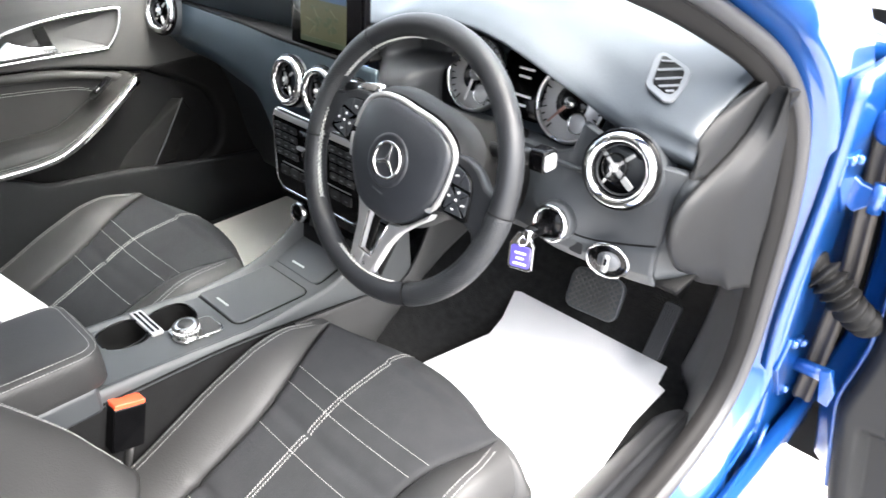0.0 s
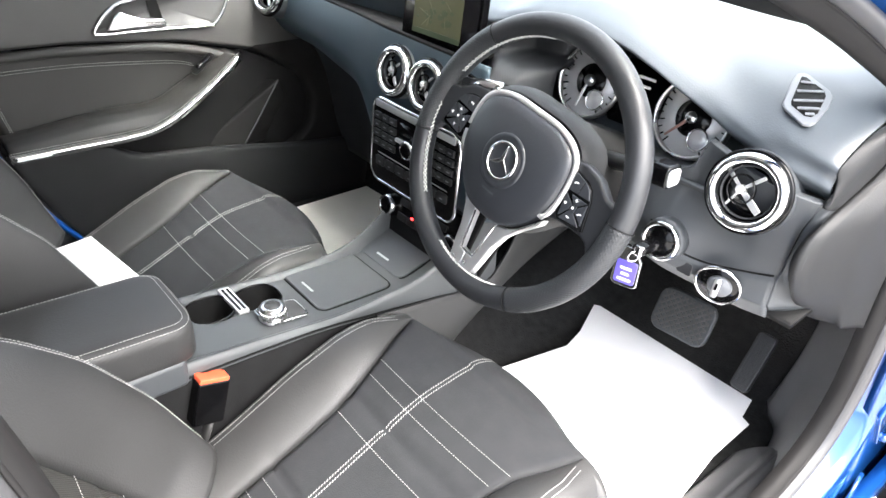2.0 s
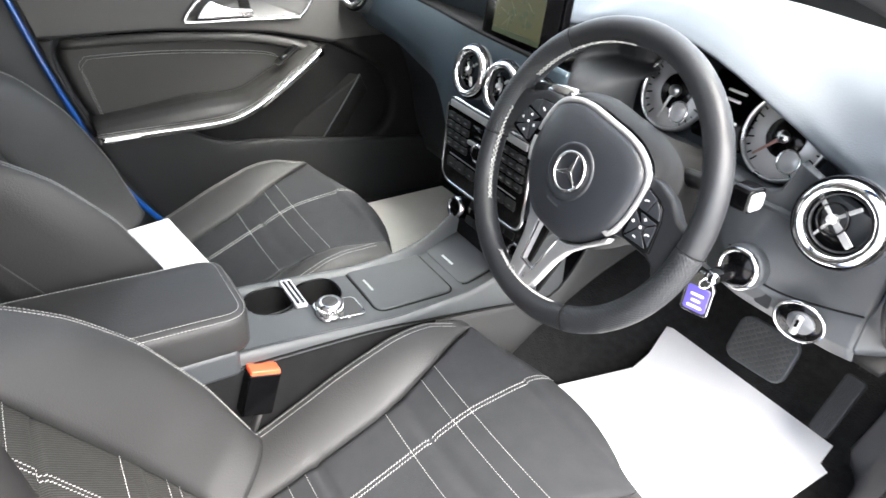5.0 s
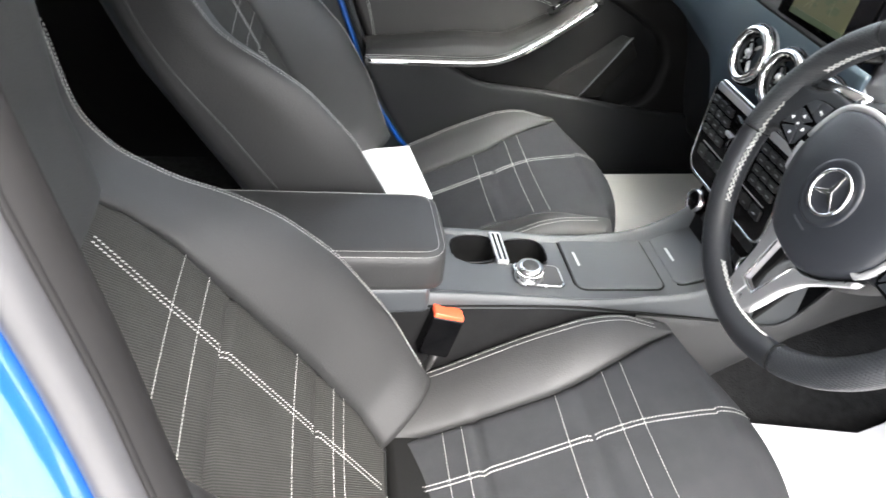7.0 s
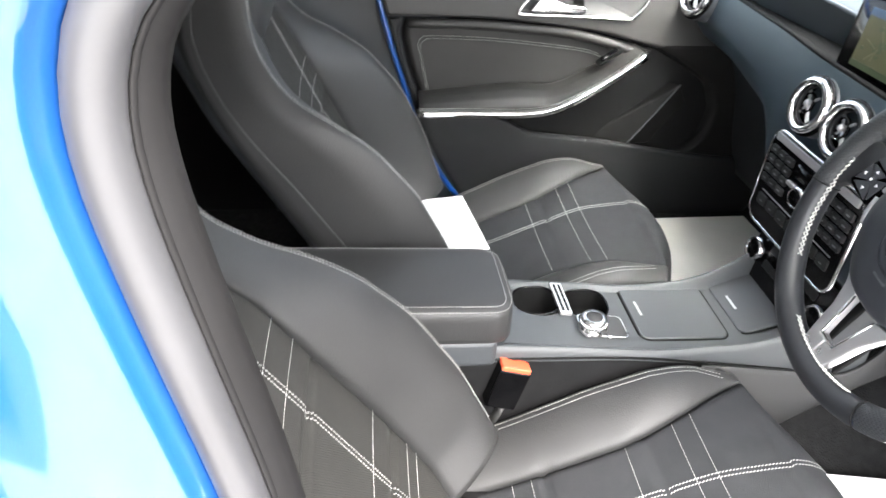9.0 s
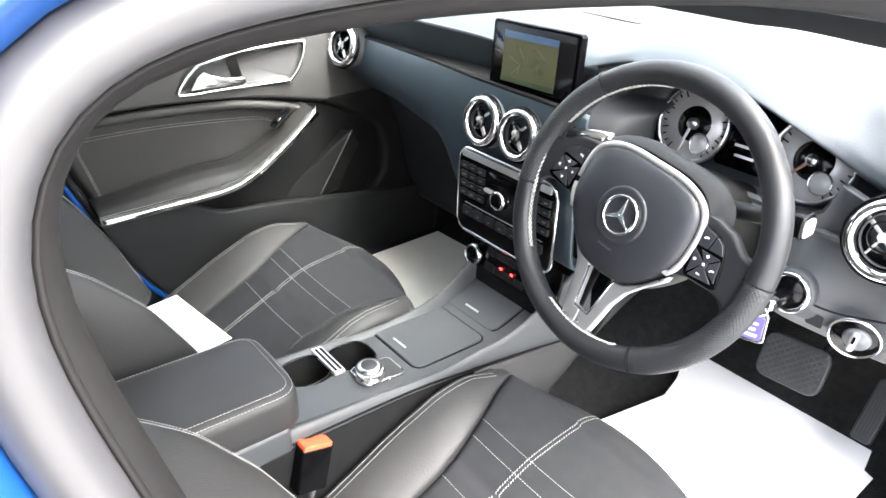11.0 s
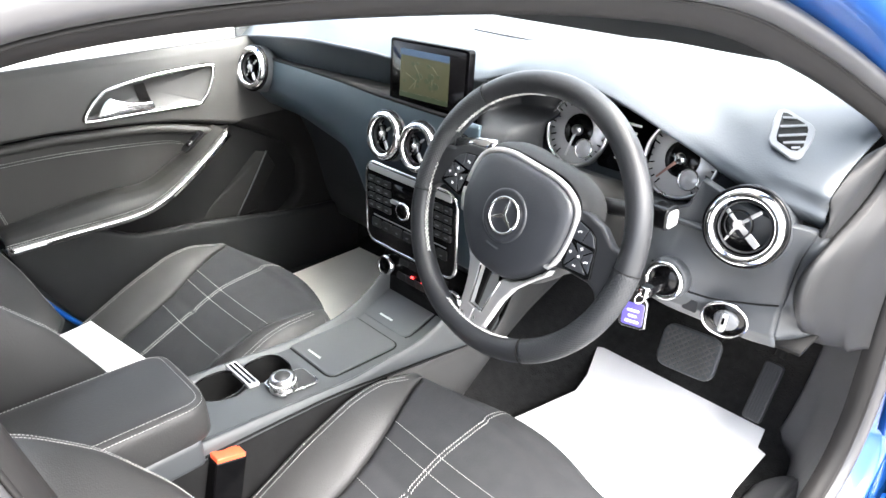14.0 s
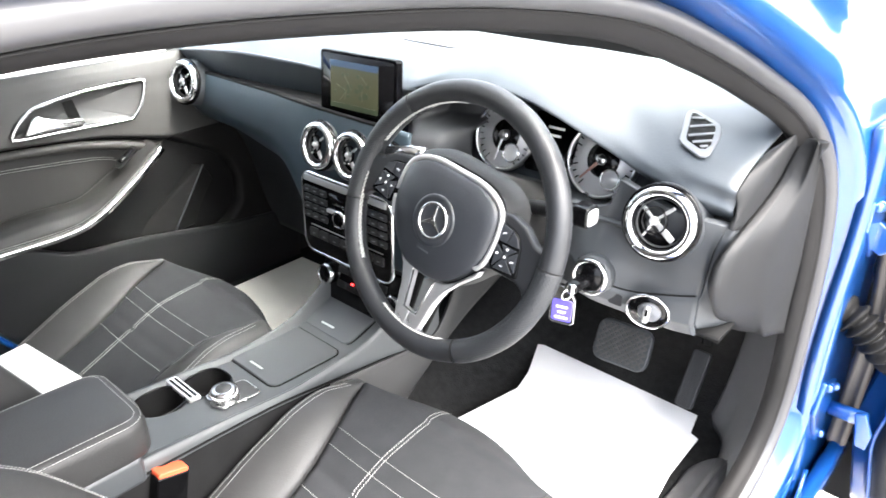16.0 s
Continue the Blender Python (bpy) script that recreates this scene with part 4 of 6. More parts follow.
# instrument pod
pod = thing("instrument_cluster", "two silver-faced dials under a black hood", "instruments")
POD = Matrix(((1, 0, 0, 0), (0, 0.34, -0.94, 0), (0, 0.94, 0.34, 0), (0, 0, 0, 1)))
surface("hood_lining", lambda u, v: (0.10 + 0.42 * u, 0.236 + 0.10 * v, interp(0.10 + 0.42 * u, EDGE_X, EDGE_Z) - 0.024 - 0.01 * v), 24, 8, DASH, pod, thick=0.006, flip=True)
slab("backing", rounded(0.42, 0.17, 0.05), 0.01, DASH, pod, Matrix.Translation((0.335, 0.305, 0.87)) @ POD)
slab("centre_display", rounded(0.085, 0.095, 0.006), 0.006, SCREEN_GLASS, pod, Matrix.Translation((0.335, 0.285, 0.875)) @ POD, "dark centre display")
surface("pod_floor", lambda u, v: (0.11 + 0.42 * u, 0.20 + 0.10 * v, 0.822 - 0.01 * v), 20, 6, PLASTIC, pod, thick=0.008)
for cx in (0.243, 0.427):
    dm = Matrix.Translation((cx, 0.282, 0.872)) @ POD
    dial = lathe("dial", [(0.054, 0), (0.054, 0.004), (0.0, 0.004)], DIAL, pod, dm, "silver dial face")
    ring("dial_rim", 0.0565, 0.0055, 0.012, SATIN, dial, dm, "satin silver dial rim")
    lathe("dial_hub", [(0.027, 0.004), (0.0265, 0.0055), (0.0, 0.0055)], PIANO, dial, dm, "black dial middle")
    lathe("hub_cap", [(0.009, 0.005), (0.008, 0.013), (0.0, 0.014)], SATIN, dial, dm, "silver needle cap")
    small = dm @ Matrix.Translation((0.020, -0.026, 0.005))
    ring("small_dial", 0.015, 0.003, 0.004, CHROME, dial, small)
    lathe("small_face", [(0.0145, 0), (0.0145, 0.001), (0, 0.001)], DIAL, dial, small)
    needle = radians(200 if cx < 0.3 else 171)
    slab("needle", [(-0.0026, -0.006), (0.0026, -0.006), (0.0012, 0.044), (-0.0012, 0.044)], 0.002, WHITE_MARK if cx < 0.3 else RED_NEEDLE, dial, dm @ Matrix.Translation((0, 0, 0.010)) @ pose(0, 0, 0, 0, 0, math.degrees(needle) - 30))
    for i in range(25):
        a = radians(-55 + 290 * i / 24)
        long = 0.010 if i % 3 == 0 else 0.006
        slab("tick", [(-0.0010, 0.053 - long), (0.0010, 0.053 - long), (0.0010, 0.053), (-0.0010, 0.053)], 0.0006, PIANO, dial, dm @ Matrix.Translation((0, 0, 0.0042)) @ Matrix.Rotation(a - math.pi / 2, 4, "Z"))
for k, (w, z) in enumerate(((0.030, 0.028), (0.022, 0.016), (0.04, -0.012), (0.03, -0.026))):
    slab("display_mark", rounded(w, 0.004, 0.001), 0.0008, WHITE_MARK, pod, Matrix.Translation((0.335, 0.2785, 0.875)) @ POD @ Matrix.Translation((0.0, z, 0.0)))


# air vents
def face(x, y, z, pitch=0.0, yaw=0.0):
    """A frame at a place whose local z looks out of the dash at the seats."""
    return Matrix.Translation((x, y, z)) @ Matrix.Rotation(radians(yaw), 4, "Z") @ Matrix.Rotation(radians(90 - pitch), 4, "X")


def vent(x, y, z, r, pitch, yaw, turn):
    """A vent whose cross of vanes is swivelled to one side."""
    v = thing("air_vent", "round chrome-ringed air vent with a swivelled cross of vanes", "air vent", (0, 0, 0), group="air vents")
    m = face(x, y, z, pitch, yaw)
    prof = [(0.715, 0.02), (0.720, 0.20), (0.750, 0.275), (0.800, 0.315), (0.860, 0.325), (0.920, 0.300), (0.975, 0.23), (1.000, 0.12), (1.005, -0.10)]
    lathe("chrome_ring", [(a * r, b * r) for a, b in prof], CHROME, v, m, "broad polished chrome ring", n=64, base=False, top=False)
    lathe("cup", [(r * 0.73, r * 0.17), (r * 0.70, -0.006), (r * 0.60, -0.022), (0.0001, -0.028)], PIANO, v, m, "black vent cup", base=False)
    lathe("housing", [(r * 1.10, -r * 1.1), (r * 1.07, -r * 0.3), (r * 1.03, r * 0.04)], PLASTIC, v, m, "dark barrel behind the ring", n=48, base=False, top=False)
    ring("collar", r * 1.03, r * 0.09, r * 0.12, PIANO, v, m, "black collar")
    ring("barrel", r * 0.655, r * 0.05, r * 0.10, SIDE_PLASTIC, v, m, "thin dark barrel ring")
    swing = m @ Matrix.Translation((-0.16 * r, 0.02 * r, 0.03 * r)) @ Matrix.Rotation(radians(-13), 4, "Y") @ Matrix.Rotation(radians(turn), 4, "Z")
    ring("inner_ring", r * 0.36, r * 0.05, 0.005, PIANO, v, swing, "gloss black flow ring")
    for (ex, ey), wide in (((-0.33, 0.54), 0.055), ((0.64, 0.24), 0.050), ((0.42, -0.62), 0.095), ((-0.44, -0.36), 0.032)):
        a, ln = math.atan2(ey, ex), math.hypot(ex, ey) * r
        w = wide * r
        slab("vane", [(0.0, -w * 0.7), (ln * 0.7, -w), (ln, -w * 0.9), (ln, w * 0.9), (ln * 0.7, w), (0.0, w * 0.7)], 0.0028, SILVER_PAINT, v, swing @ Matrix.Rotation(a, 4, "Z"), "silver vane", 0.0010)
    lathe("hub", [(r * 0.12, -0.002), (r * 0.115, 0.006), (r * 0.09, 0.0075), (0, 0.0082)], SILVER_PAINT, v, swing, "silver hub", n=24)
    return v


vent(0.575, 0.180, 0.849, 0.0485, 14, 8, 22)
vent(-0.581, 0.166, 0.852, 0.048, 14, 8, 12)
for vx in (-0.069, 0.021, 0.111):
    vent(vx, 0.134, 0.823, 0.0435, 12, 0, 14)

# demister grille in the dash top
grille = thing("demister_grille", "angular side demister grille in the dash top", "air vent")
gu = (0.578 + 0.70) / 1.350
gv = min(range(60, 130), key=lambda k: abs(pad_f(gu, k / 200)[1] - 0.276)) / 200
gp = Vector(pad_f(gu, gv))
gx = (Vector(pad_f(gu + 0.02, gv)) - Vector(pad_f(gu - 0.02, gv))).normalized()
gy = (Vector(pad_f(gu, gv - 0.03)) - Vector(pad_f(gu, gv + 0.03))).normalized()
gz = gx.cross(gy).normalized()
gy = gz.cross(gx)
GM = Matrix((gx, gy, gz)).transposed().to_4x4()
GM.translation = gp - gz * 0.0015
outer = [(-0.049, 0.017), (-0.047, 0.024), (-0.040, 0.027), (-0.004, 0.026), (0.006, 0.021), (0.018, 0.004), (0.032, -0.030), (0.032, -0.039), (0.026, -0.044), (-0.006, -0.041), (-0.015, -0.036), (-0.042, 0.003)]
# frame and slats coloured paler than the dash to paint its sheen
slab("frame", outer, 0.0035, GRILLE, grille, GM, "moulded frame, coloured pale for the sky sheen", 0.0016)
slab("well", [(-0.041, 0.016), (-0.037, 0.0195), (-0.006, 0.0185), (0.002, 0.013), (0.0205, -0.016), (0.0215, -0.027), (0.016, -0.032), (-0.006, -0.031), (-0.012, -0.026)], 0.0012, MATT_BLACK, grille, GM @ Matrix.Translation((0, 0, 0.0031)), "black slotted well")
for a, b in (((-0.0335, 0.0075), (-0.0225, 0.0185)), ((-0.0225, -0.0085), (-0.0045, 0.0165)), ((-0.0110, -0.0240), (0.0080, 0.0040)), ((0.0020, -0.0300), (0.0165, -0.0095)), ((0.0145, -0.0300), (0.0205, -0.0215))):
    d = Vector((b[0] - a[0], b[1] - a[1], 0)).normalized() * 0.0021
    slab("slat", [(a[0] + d.y, a[1] - d.x), (b[0] + d.y, b[1] - d.x), (b[0] - d.y, b[1] + d.x), (a[0] - d.y, a[1] + d.x)], 0.0016, GRILLE, grille, GM @ Matrix.Translation((0, 0, 0.0040)), "", 0.0005)

# speaker panel in the middle of the top
spk = []
for a, b in ((-0.22, 0.575), (0.17, 0.575), (0.13, 0.40), (0.08, 0.335), (-0.05, 0.335), (-0.12, 0.40)):
    spk.append((a, b))
speaker = thing("speaker_cover", "grey speaker cover in the dash top", "speaker")
v_s = [(a, b, on_pad(a, b) + 0.0012) for a, b in spk] + [(a, b, on_pad(a, b) - 0.006) for a, b in spk]
obj("cover", v_s, [tuple(range(6)), tuple(range(6, 12))] + [(i, (i + 1) % 6, 6 + (i + 1) % 6, 6 + i) for i in range(6)], GREY_PLASTIC, speaker, smooth=False)

# screen on the dash
screen = thing("navigation_screen", "gloss black tablet screen showing a green map", "screen")
SM = Matrix.Translation((0.011, 0.168, 0.935)) @ Matrix.Rotation(radians(-1.5), 4, "Y") @ Matrix.Rotation(radians(84), 4, "X")
slab("case", rounded(0.194, 0.112, 0.007), 0.014, CASE_BLACK, screen, SM @ Matrix.Translation((0, 0, -0.007)), "gloss black case", 0.002)
slab("chrome_edge", rounded(0.186, 0.003, 0.001), 0.016, CHROME, screen, SM @ Matrix.Translation((0, -0.060, -0.008)), "thin chrome lower edge")
slab("glass", rounded(0.180, 0.098, 0.004), 0.0012, SCREEN_GLASS, screen, SM @ Matrix.Translation((0, 0.002, 0.0068)))
DM = SM @ Matrix.Translation((-0.006, 0.001, 0.0082)) @ Matrix.Diagonal((0.89, 1.06, 0.87, 1))
map_pic = slab("map", rounded(0.136, 0.068, 0.002), 0.0006, MAP_GREEN, screen, DM, "olive green map picture", smooth=False)
slab("top_bar", rounded(0.136, 0.010, 0.001), 0.0006, MAP_BLUE, map_pic, DM @ Matrix.Translation((0, 0.033, 0.0007)), "blue status bar", smooth=False)
slab("bottom_bar", rounded(0.136, 0.008, 0.001), 0.0006, MAP_DARK, map_pic, DM @ Matrix.Translation((0, -0.034, 0.0007)), smooth=False)
rng = random.Random(4)
for i in range(6):
    x0, y0, a = rng.uniform(-0.045, 0.045), rng.uniform(-0.02, 0.02), rng.uniform(0, 180)
    ln = rng.uniform(0.015, 0.03)
    slab("map_road", rounded(ln, 0.0012, 0.0004, 2), 0.0004, MAP_ROAD, map_pic, DM @ Matrix.Translation((x0, y0, 0.0007)) @ Matrix.Rotation(radians(a), 4, "Z"), smooth=False)
for i in range(16):
    x0, y0 = max(-0.055, min(0.055, rng.gauss(0.0, 0.03))), max(-0.02, min(0.018, rng.gauss(-0.002, 0.014)))
    slab("map_wood", circle(rng.uniform(0.003, 0.008), 7, 1.3, 0.7), 0.0004, MAP_DARK, map_pic, DM @ Matrix.Translation((x0, y0, 0.0006)), smooth=False)
tube("bracket", [(0.011, 0.205, 0.86), (0.011, 0.195, 0.93)], 0.02, PIANO, screen, "black bracket")

# radio panel
radio = thing("radio_panel", "black radio and keypad panel with a chrome border", "car radio")
RM = face(0.003, 0.128, 0.688, 2)
r_out = rounded(0.244, 0.160, 0.026, 8)
slab("face_plate", r_out, 0.008, PIANO, radio, RM, "gloss black face plate", 0.002)
v_r, f_r = sweep([RM @ Vector((a, b, 0.006)) for a, b in r_out], circle(0.003, 8), True)
obj("chrome_border", v_r, f_r, CHROME, radio, "thin chrome border")
slab("chrome_bar", rounded(0.222, 0.012, 0.002), 0.004, SILVER_PAINT, radio, RM @ Matrix.Translation((0, 0.070, 0.007)), "silver bar along the top", 0.001)
for side in (-1, 1):
    for r in range(4):
        for c in range(3):
            one = slab("key", rounded(0.020, 0.012, 0.002, 3), 0.0045, KEY_BLACK, radio, RM @ Matrix.Translation((side * 0.080 + (c - 1) * 0.022, 0.048 - 0.017 * r, 0.0075)), "", 0.0008)
            slab("key_mark", rounded(0.008, 0.0022, 0.0006, 2), 0.0006, KEY_PRINT, one, RM @ Matrix.Translation((side * 0.080 + (c - 1) * 0.022, 0.048 - 0.017 * r, 0.0119)), smooth=False)
tuner = lathe("tuner_knob", [(0.0125, 0), (0.0125, 0.012), (0.011, 0.0135), (0, 0.0135)], CASE_BLACK, radio, RM @ Matrix.Translation((-0.008, 0.012, 0.007)), "black tuner knob", n=28)
ring("silver_ring", 0.0150, 0.0052, 0.0115, CHROME, tuner, RM @ Matrix.Translation((-0.008, 0.012, 0.007)), "silver ring")
slab("display", rounded(0.080, 0.020, 0.003), 0.002, SCREEN_GLASS, radio, RM @ Matrix.Translation((0, 0.044, 0.0075)))
slab("silver_plate", rounded(0.030, 0.007, 0.003), 0.005, SILVER_PAINT, radio, RM @ Matrix.Translation((-0.032, 0.020, 0.0075)), "silver switch plate", 0.001)
slab("silver_line", rounded(0.200, 0.0016, 0.0006, 2), 0.0010, SILVER_PAINT, radio, RM @ Matrix.Translation((0, -0.0235, 0.0077)), "thin silver line", smooth=False)
for i in range(7):
    one = slab("switch", rounded(0.026, 0.018, 0.003, 3), 0.004, KEY_BLACK, radio, RM @ Matrix.Translation((-0.090 + 0.030 * i, -0.038, 0.0075)), "", 0.001)
    slab("switch_mark", rounded(0.007, 0.002, 0.0006, 2), 0.0006, KEY_PRINT, one, RM @ Matrix.Translation((-0.090 + 0.030 * i, -0.040, 0.0114)), smooth=False)

climate = thing("climate_panel", "black climate control panel with chrome knobs and red lights", "control panel")
CM = face(0.0, 0.160, 0.545, 14)
slab("face_plate", rounded(0.235, 0.105, 0.012), 0.008, PIANO, climate, CM, "gloss black plate", 0.002)
for kx in (-0.096, 0.096):
    km = CM @ Matrix.Translation((kx, -0.004, 0.008))
    dial_knob = lathe("knob", [(0.018, 0), (0.018, 0.012), (0.014, 0.016), (0, 0.016)], PIANO, climate, km, "black knob")
    ring("knob_ring", 0.0185, 0.0065, 0.0165, CHROME, dial_knob, km, "knurled chrome ring")
for i in range(5):
    for j in range(2):
        slab("button", rounded(0.026, 0.014, 0.002, 3), 0.003, KEY_BLACK, climate, CM @ Matrix.Translation((-0.056 + 0.028 * i, 0.016 - 0.030 * j, 0.0075)), "", 0.0008)
for px, py in ((-0.020, 0.030), (-0.024, -0.004), (0.006, -0.004)):
    slab("red_light", rounded(0.007, 0.004, 0.0012, 3), 0.001, RED_LED, climate, CM @ Matrix.Translation((px, py, 0.0108)), "lit red indicator", smooth=False)

# light switch and ignition
lights = thing("light_switch", "rotary light switch with a chrome ring", "switch")
LM = face(0.566, 0.196, 0.704, -12, 14)
ring("chrome_ring", 0.0295, 0.0038, 0.004, CHROME, lights, LM)
lathe("plate", [(0.030, 0.0), (0.030, 0.003), (0, 0.003)], PIANO, lights, LM)
lathe("dial", [(0.0165, 0.003), (0.0155, 0.007), (0, 0.007)], GRILLE, lights, LM @ Matrix.Translation((0.003, 0.002, 0)), "silver dial")
slab("grip_slot", rounded(0.0035, 0.012, 0.0015), 0.0012, PIANO, lights, LM @ Matrix.Rotation(radians(-6), 4, "Z") @ Matrix.Translation((0, 0.006, 0.0115)), "black slot in the grip", smooth=False)
slab("grip", rounded(0.009, 0.032, 0.004), 0.012, SILVER_PAINT, lights, LM @ Matrix.Rotation(radians(-6), 4, "Z"), "silver grip", 0.003)
ign = thing("ignition_switch", "ignition lock in a chrome ring", "switch")
IM = face(0.488, 0.165, 0.744, 8, 6)
lathe("boss", [(0.030, -0.030), (0.0295, -0.004), (0.027, 0.0), (0, 0.001)], PLASTIC, ign, IM, "dark moulded boss")
ring("chrome_ring", 0.024, 0.007, 0.008, CHROME, ign, IM)
lathe("lock", [(0.021, 0.0), (0.020, 0.005), (0, 0.005)], PIANO, ign, IM)
key = thing("car_key", "black and chrome car key with a violet fob", "key")
slab("key_body", rounded(0.020, 0.062, 0.008), 0.012, PIANO, key, IM @ Matrix.Rotation(radians(-90), 4, "X") @ Matrix.Translation((0, -0.035, -0.006)), "black key body", 0.004)
slab("key_chrome", rounded(0.015, 0.022, 0.006), 0.014, CHROME, key, IM @ Matrix.Rotation(radians(-90), 4, "X") @ Matrix.Translation((0, -0.056, -0.007)), "chrome key end", 0.003)
kx, ky, kz = IM @ Vector((-0.004, -0.004, 0.066))
ring("split_ring", 0.007, 0.002, 0.002, CHROME, key, face(kx, ky, kz - 0.006, 0, 60))
FOB = face(0.470, 0.128, 0.706, 4, 16) @ Matrix.Scale(1.2, 4)
fob_out = [(-0.006, 0.026), (0.006, 0.026), (0.015, 0.010), (0.0155, -0.020), (0.011, -0.023), (-0.011, -0.023), (-0.0155, -0.020), (-0.015, 0.010)]
fob = slab("fob_frame", fob_out, 0.005, CHROME, key, FOB, "chrome fob frame", 0.001)
slab("fob_face", rounded(0.024, 0.028, 0.003), 0.0015, PURPLE, fob, FOB @ Matrix.Translation((0, -0.005, 0.0045)), "violet enamel face", smooth=False)
for i, w in enumerate((0.014, 0.010, 0.016)):
    slab("fob_mark", rounded(w, 0.003, 0.001, 2), 0.0006, WHITE_MARK, fob, FOB @ Matrix.Translation((0, 0.000 - 0.007 * i, 0.0058)), smooth=False)
# stalks
stalk = thing("indicator_stalk", "black column stalk with a pale end cap", "control stalk")
tube("stem", [(0.40, 0.13, 0.838), (0.496, 0.12, 0.857)], 0.011, KEY_BLACK, stalk, n=12)
slab("switch_box", rounded(0.030, 0.030, 0.007), 0.024, PIANO, stalk, Matrix.Translation((0.484, 0.120, 0.857)) @ Matrix.Rotation(radians(90), 4, "Y"), "gloss black stalk end", 0.003)
slab("end_cap", rounded(0.022, 0.024, 0.006), 0.005, SILVER_PAINT, stalk, Matrix.Translation((0.507, 0.118, 0.857)) @ Matrix.Rotation(radians(90), 4, "Y"), "pale end cap", 0.003)
selector = thing("gear_selector_stalk", "chrome-tipped selector stalk behind the wheel", "control stalk")
tube("stem", [(0.33, 0.065, 0.872), (0.262, 0.053, 0.904)], 0.010, PLASTIC, selector, n=12)
tube("tip", [(0.272, 0.055, 0.903), (0.24, 0.051, 0.900), (0.206, 0.048, 0.893)], 0.012, CHROME, selector, "chrome tip", n=14, sx=1.0, sy=0.7)

# ---- steering wheel ----
wheel = thing("steering_wheel", "black leather three-spoke steering wheel with pale stitching", "steering wheel")
E = radians(21)
WM0 = Matrix.Translation((0.346, 0.016, 0.838)) @ Matrix(((1, 0, 0, 0), (0, math.sin(E), -math.cos(E), 0), (0, math.cos(E), math.sin(E), 0), (0, 0, 0, 1)))
# the wheel is turned a little to the right
WM = WM0 @ Matrix.Rotation(radians(-10), 4, "Z")
RC = 0.1745


def rim_point(a, r=RC, h=0.0):
    c, s = math.cos(a), math.sin(a)
    return WM0 @ Vector((r * c, r * s, h))


path = [rim_point(2 * math.pi * i / 96) for i in range(96)]
nrm = WM.to_3x3() @ Vector((0, 0, 1))
v_w, f_w = sweep(path, circle(0.0165, 16, 1.0, 0.95), True, side=nrm)
obj("rim", v_w, f_w, RIM_LEATHER, wheel, "smooth black leather rim")
# perforated grips
def mapped(ob, verts_round, radius, length):
    """Lays a flat map, in metres, along a swept grip."""
    layer = ob.data.uv_layers.new(name="grip")
    n = verts_round
    rows_n = len(ob.data.vertices) // n
    for poly in ob.data.polygons:
        cols = [ob.data.loops[i].vertex_index % n for i in poly.loop_indices]
        wrap = max(cols) - min(cols) > 2
        for i, c in zip(poly.loop_indices, cols):
            r = ob.data.loops[i].vertex_index // n
            layer.data[i].uv = (length * r / (rows_n - 1), 2 * math.pi * radius * ((c + n if wrap and c == 0 else c) / n))


for a0, a1 in ((-66, -4), (126, 184)):
    pts = [rim_point(radians(a0 + (a1 - a0) * i / 40)) for i in range(41)]
    v_g, f_g = sweep(pts, circle(0.0171, 20, 1.0, 0.95), False, side=nrm)
    mapped(obj("grip", v_g, f_g, PERFORATED, wheel, "perforated leather grip"), 20, 0.0171, RC * radians(a1 - a0))
for a in (-66, -4, 126, 184):
    c0, out_dir = rim_point(radians(a)), (rim_point(radians(a), RC + 0.1) - rim_point(radians(a), RC)).normalized()
    tube("rim_seam", [c0 + (out_dir * math.cos(q) + nrm * math.sin(q)) * 0.0172 for q in (2 * math.pi * i / 24 for i in range(24))], 0.0006, MATT_BLACK, wheel, "fine dark leather seam", n=6, closed=True)
rows = []
for a0, a1 in ((92, 150), (168, 218), (243, 288)):
    rows.append([(rim_point(radians(a0 + (a1 - a0) * i / 40), RC - 0.0158, 0.006), (rim_point(0, 0) - rim_point(radians(a0 + (a1 - a0) * i / 40))).normalized()) for i in range(41)])
stitches("rim_stitching", rows, wheel, 0.0100, -0.0035, 0.0017, 0.9)
stitches("rim_stitching", rows, wheel, 0.0100, -0.0035, 0.0017, -0.9)


def mirror(half):
    return half + [(-x, y) for x, y in reversed(half) if abs(x) > 1e-6]


pad_out = mirror([(0.0, 0.0705), (0.036, 0.070), (0.062, 0.064), (0.080, 0.052), (0.087, 0.034), (0.0885, 0.010), (0.086, -0.013), (0.074, -0.037), (0.053, -0.061), (0.035, -0.074), (0.015, -0.0785), (0.0, -0.079)])
pad_out = [(p.x, p.y) for p in smooth_path([(a, b, 0) for a, b in pad_out], 60, True)]
v_p, f_p = [], []
k = len(pad_out)
for s, h in ((1.0, -0.012), (1.0, 0.008), (0.975, 0.014), (0.93, 0.0175), (0.80, 0.0215), (0.5, 0.0255), (0.02, 0.0275)):
    v_p += [WM @ Vector((a * s, b * s, h)) for a, b in pad_out]
for j in range(6):
    f_p += [(j * k + i, j * k + (i + 1) % k, (j + 1) * k + (i + 1) % k, (j + 1) * k + i) for i in range(k)]
f_p.append(tuple(6 * k + i for i in range(k)))
cover = obj("airbag_cover", v_p, f_p, PAD, wheel, "domed black airbag cover")
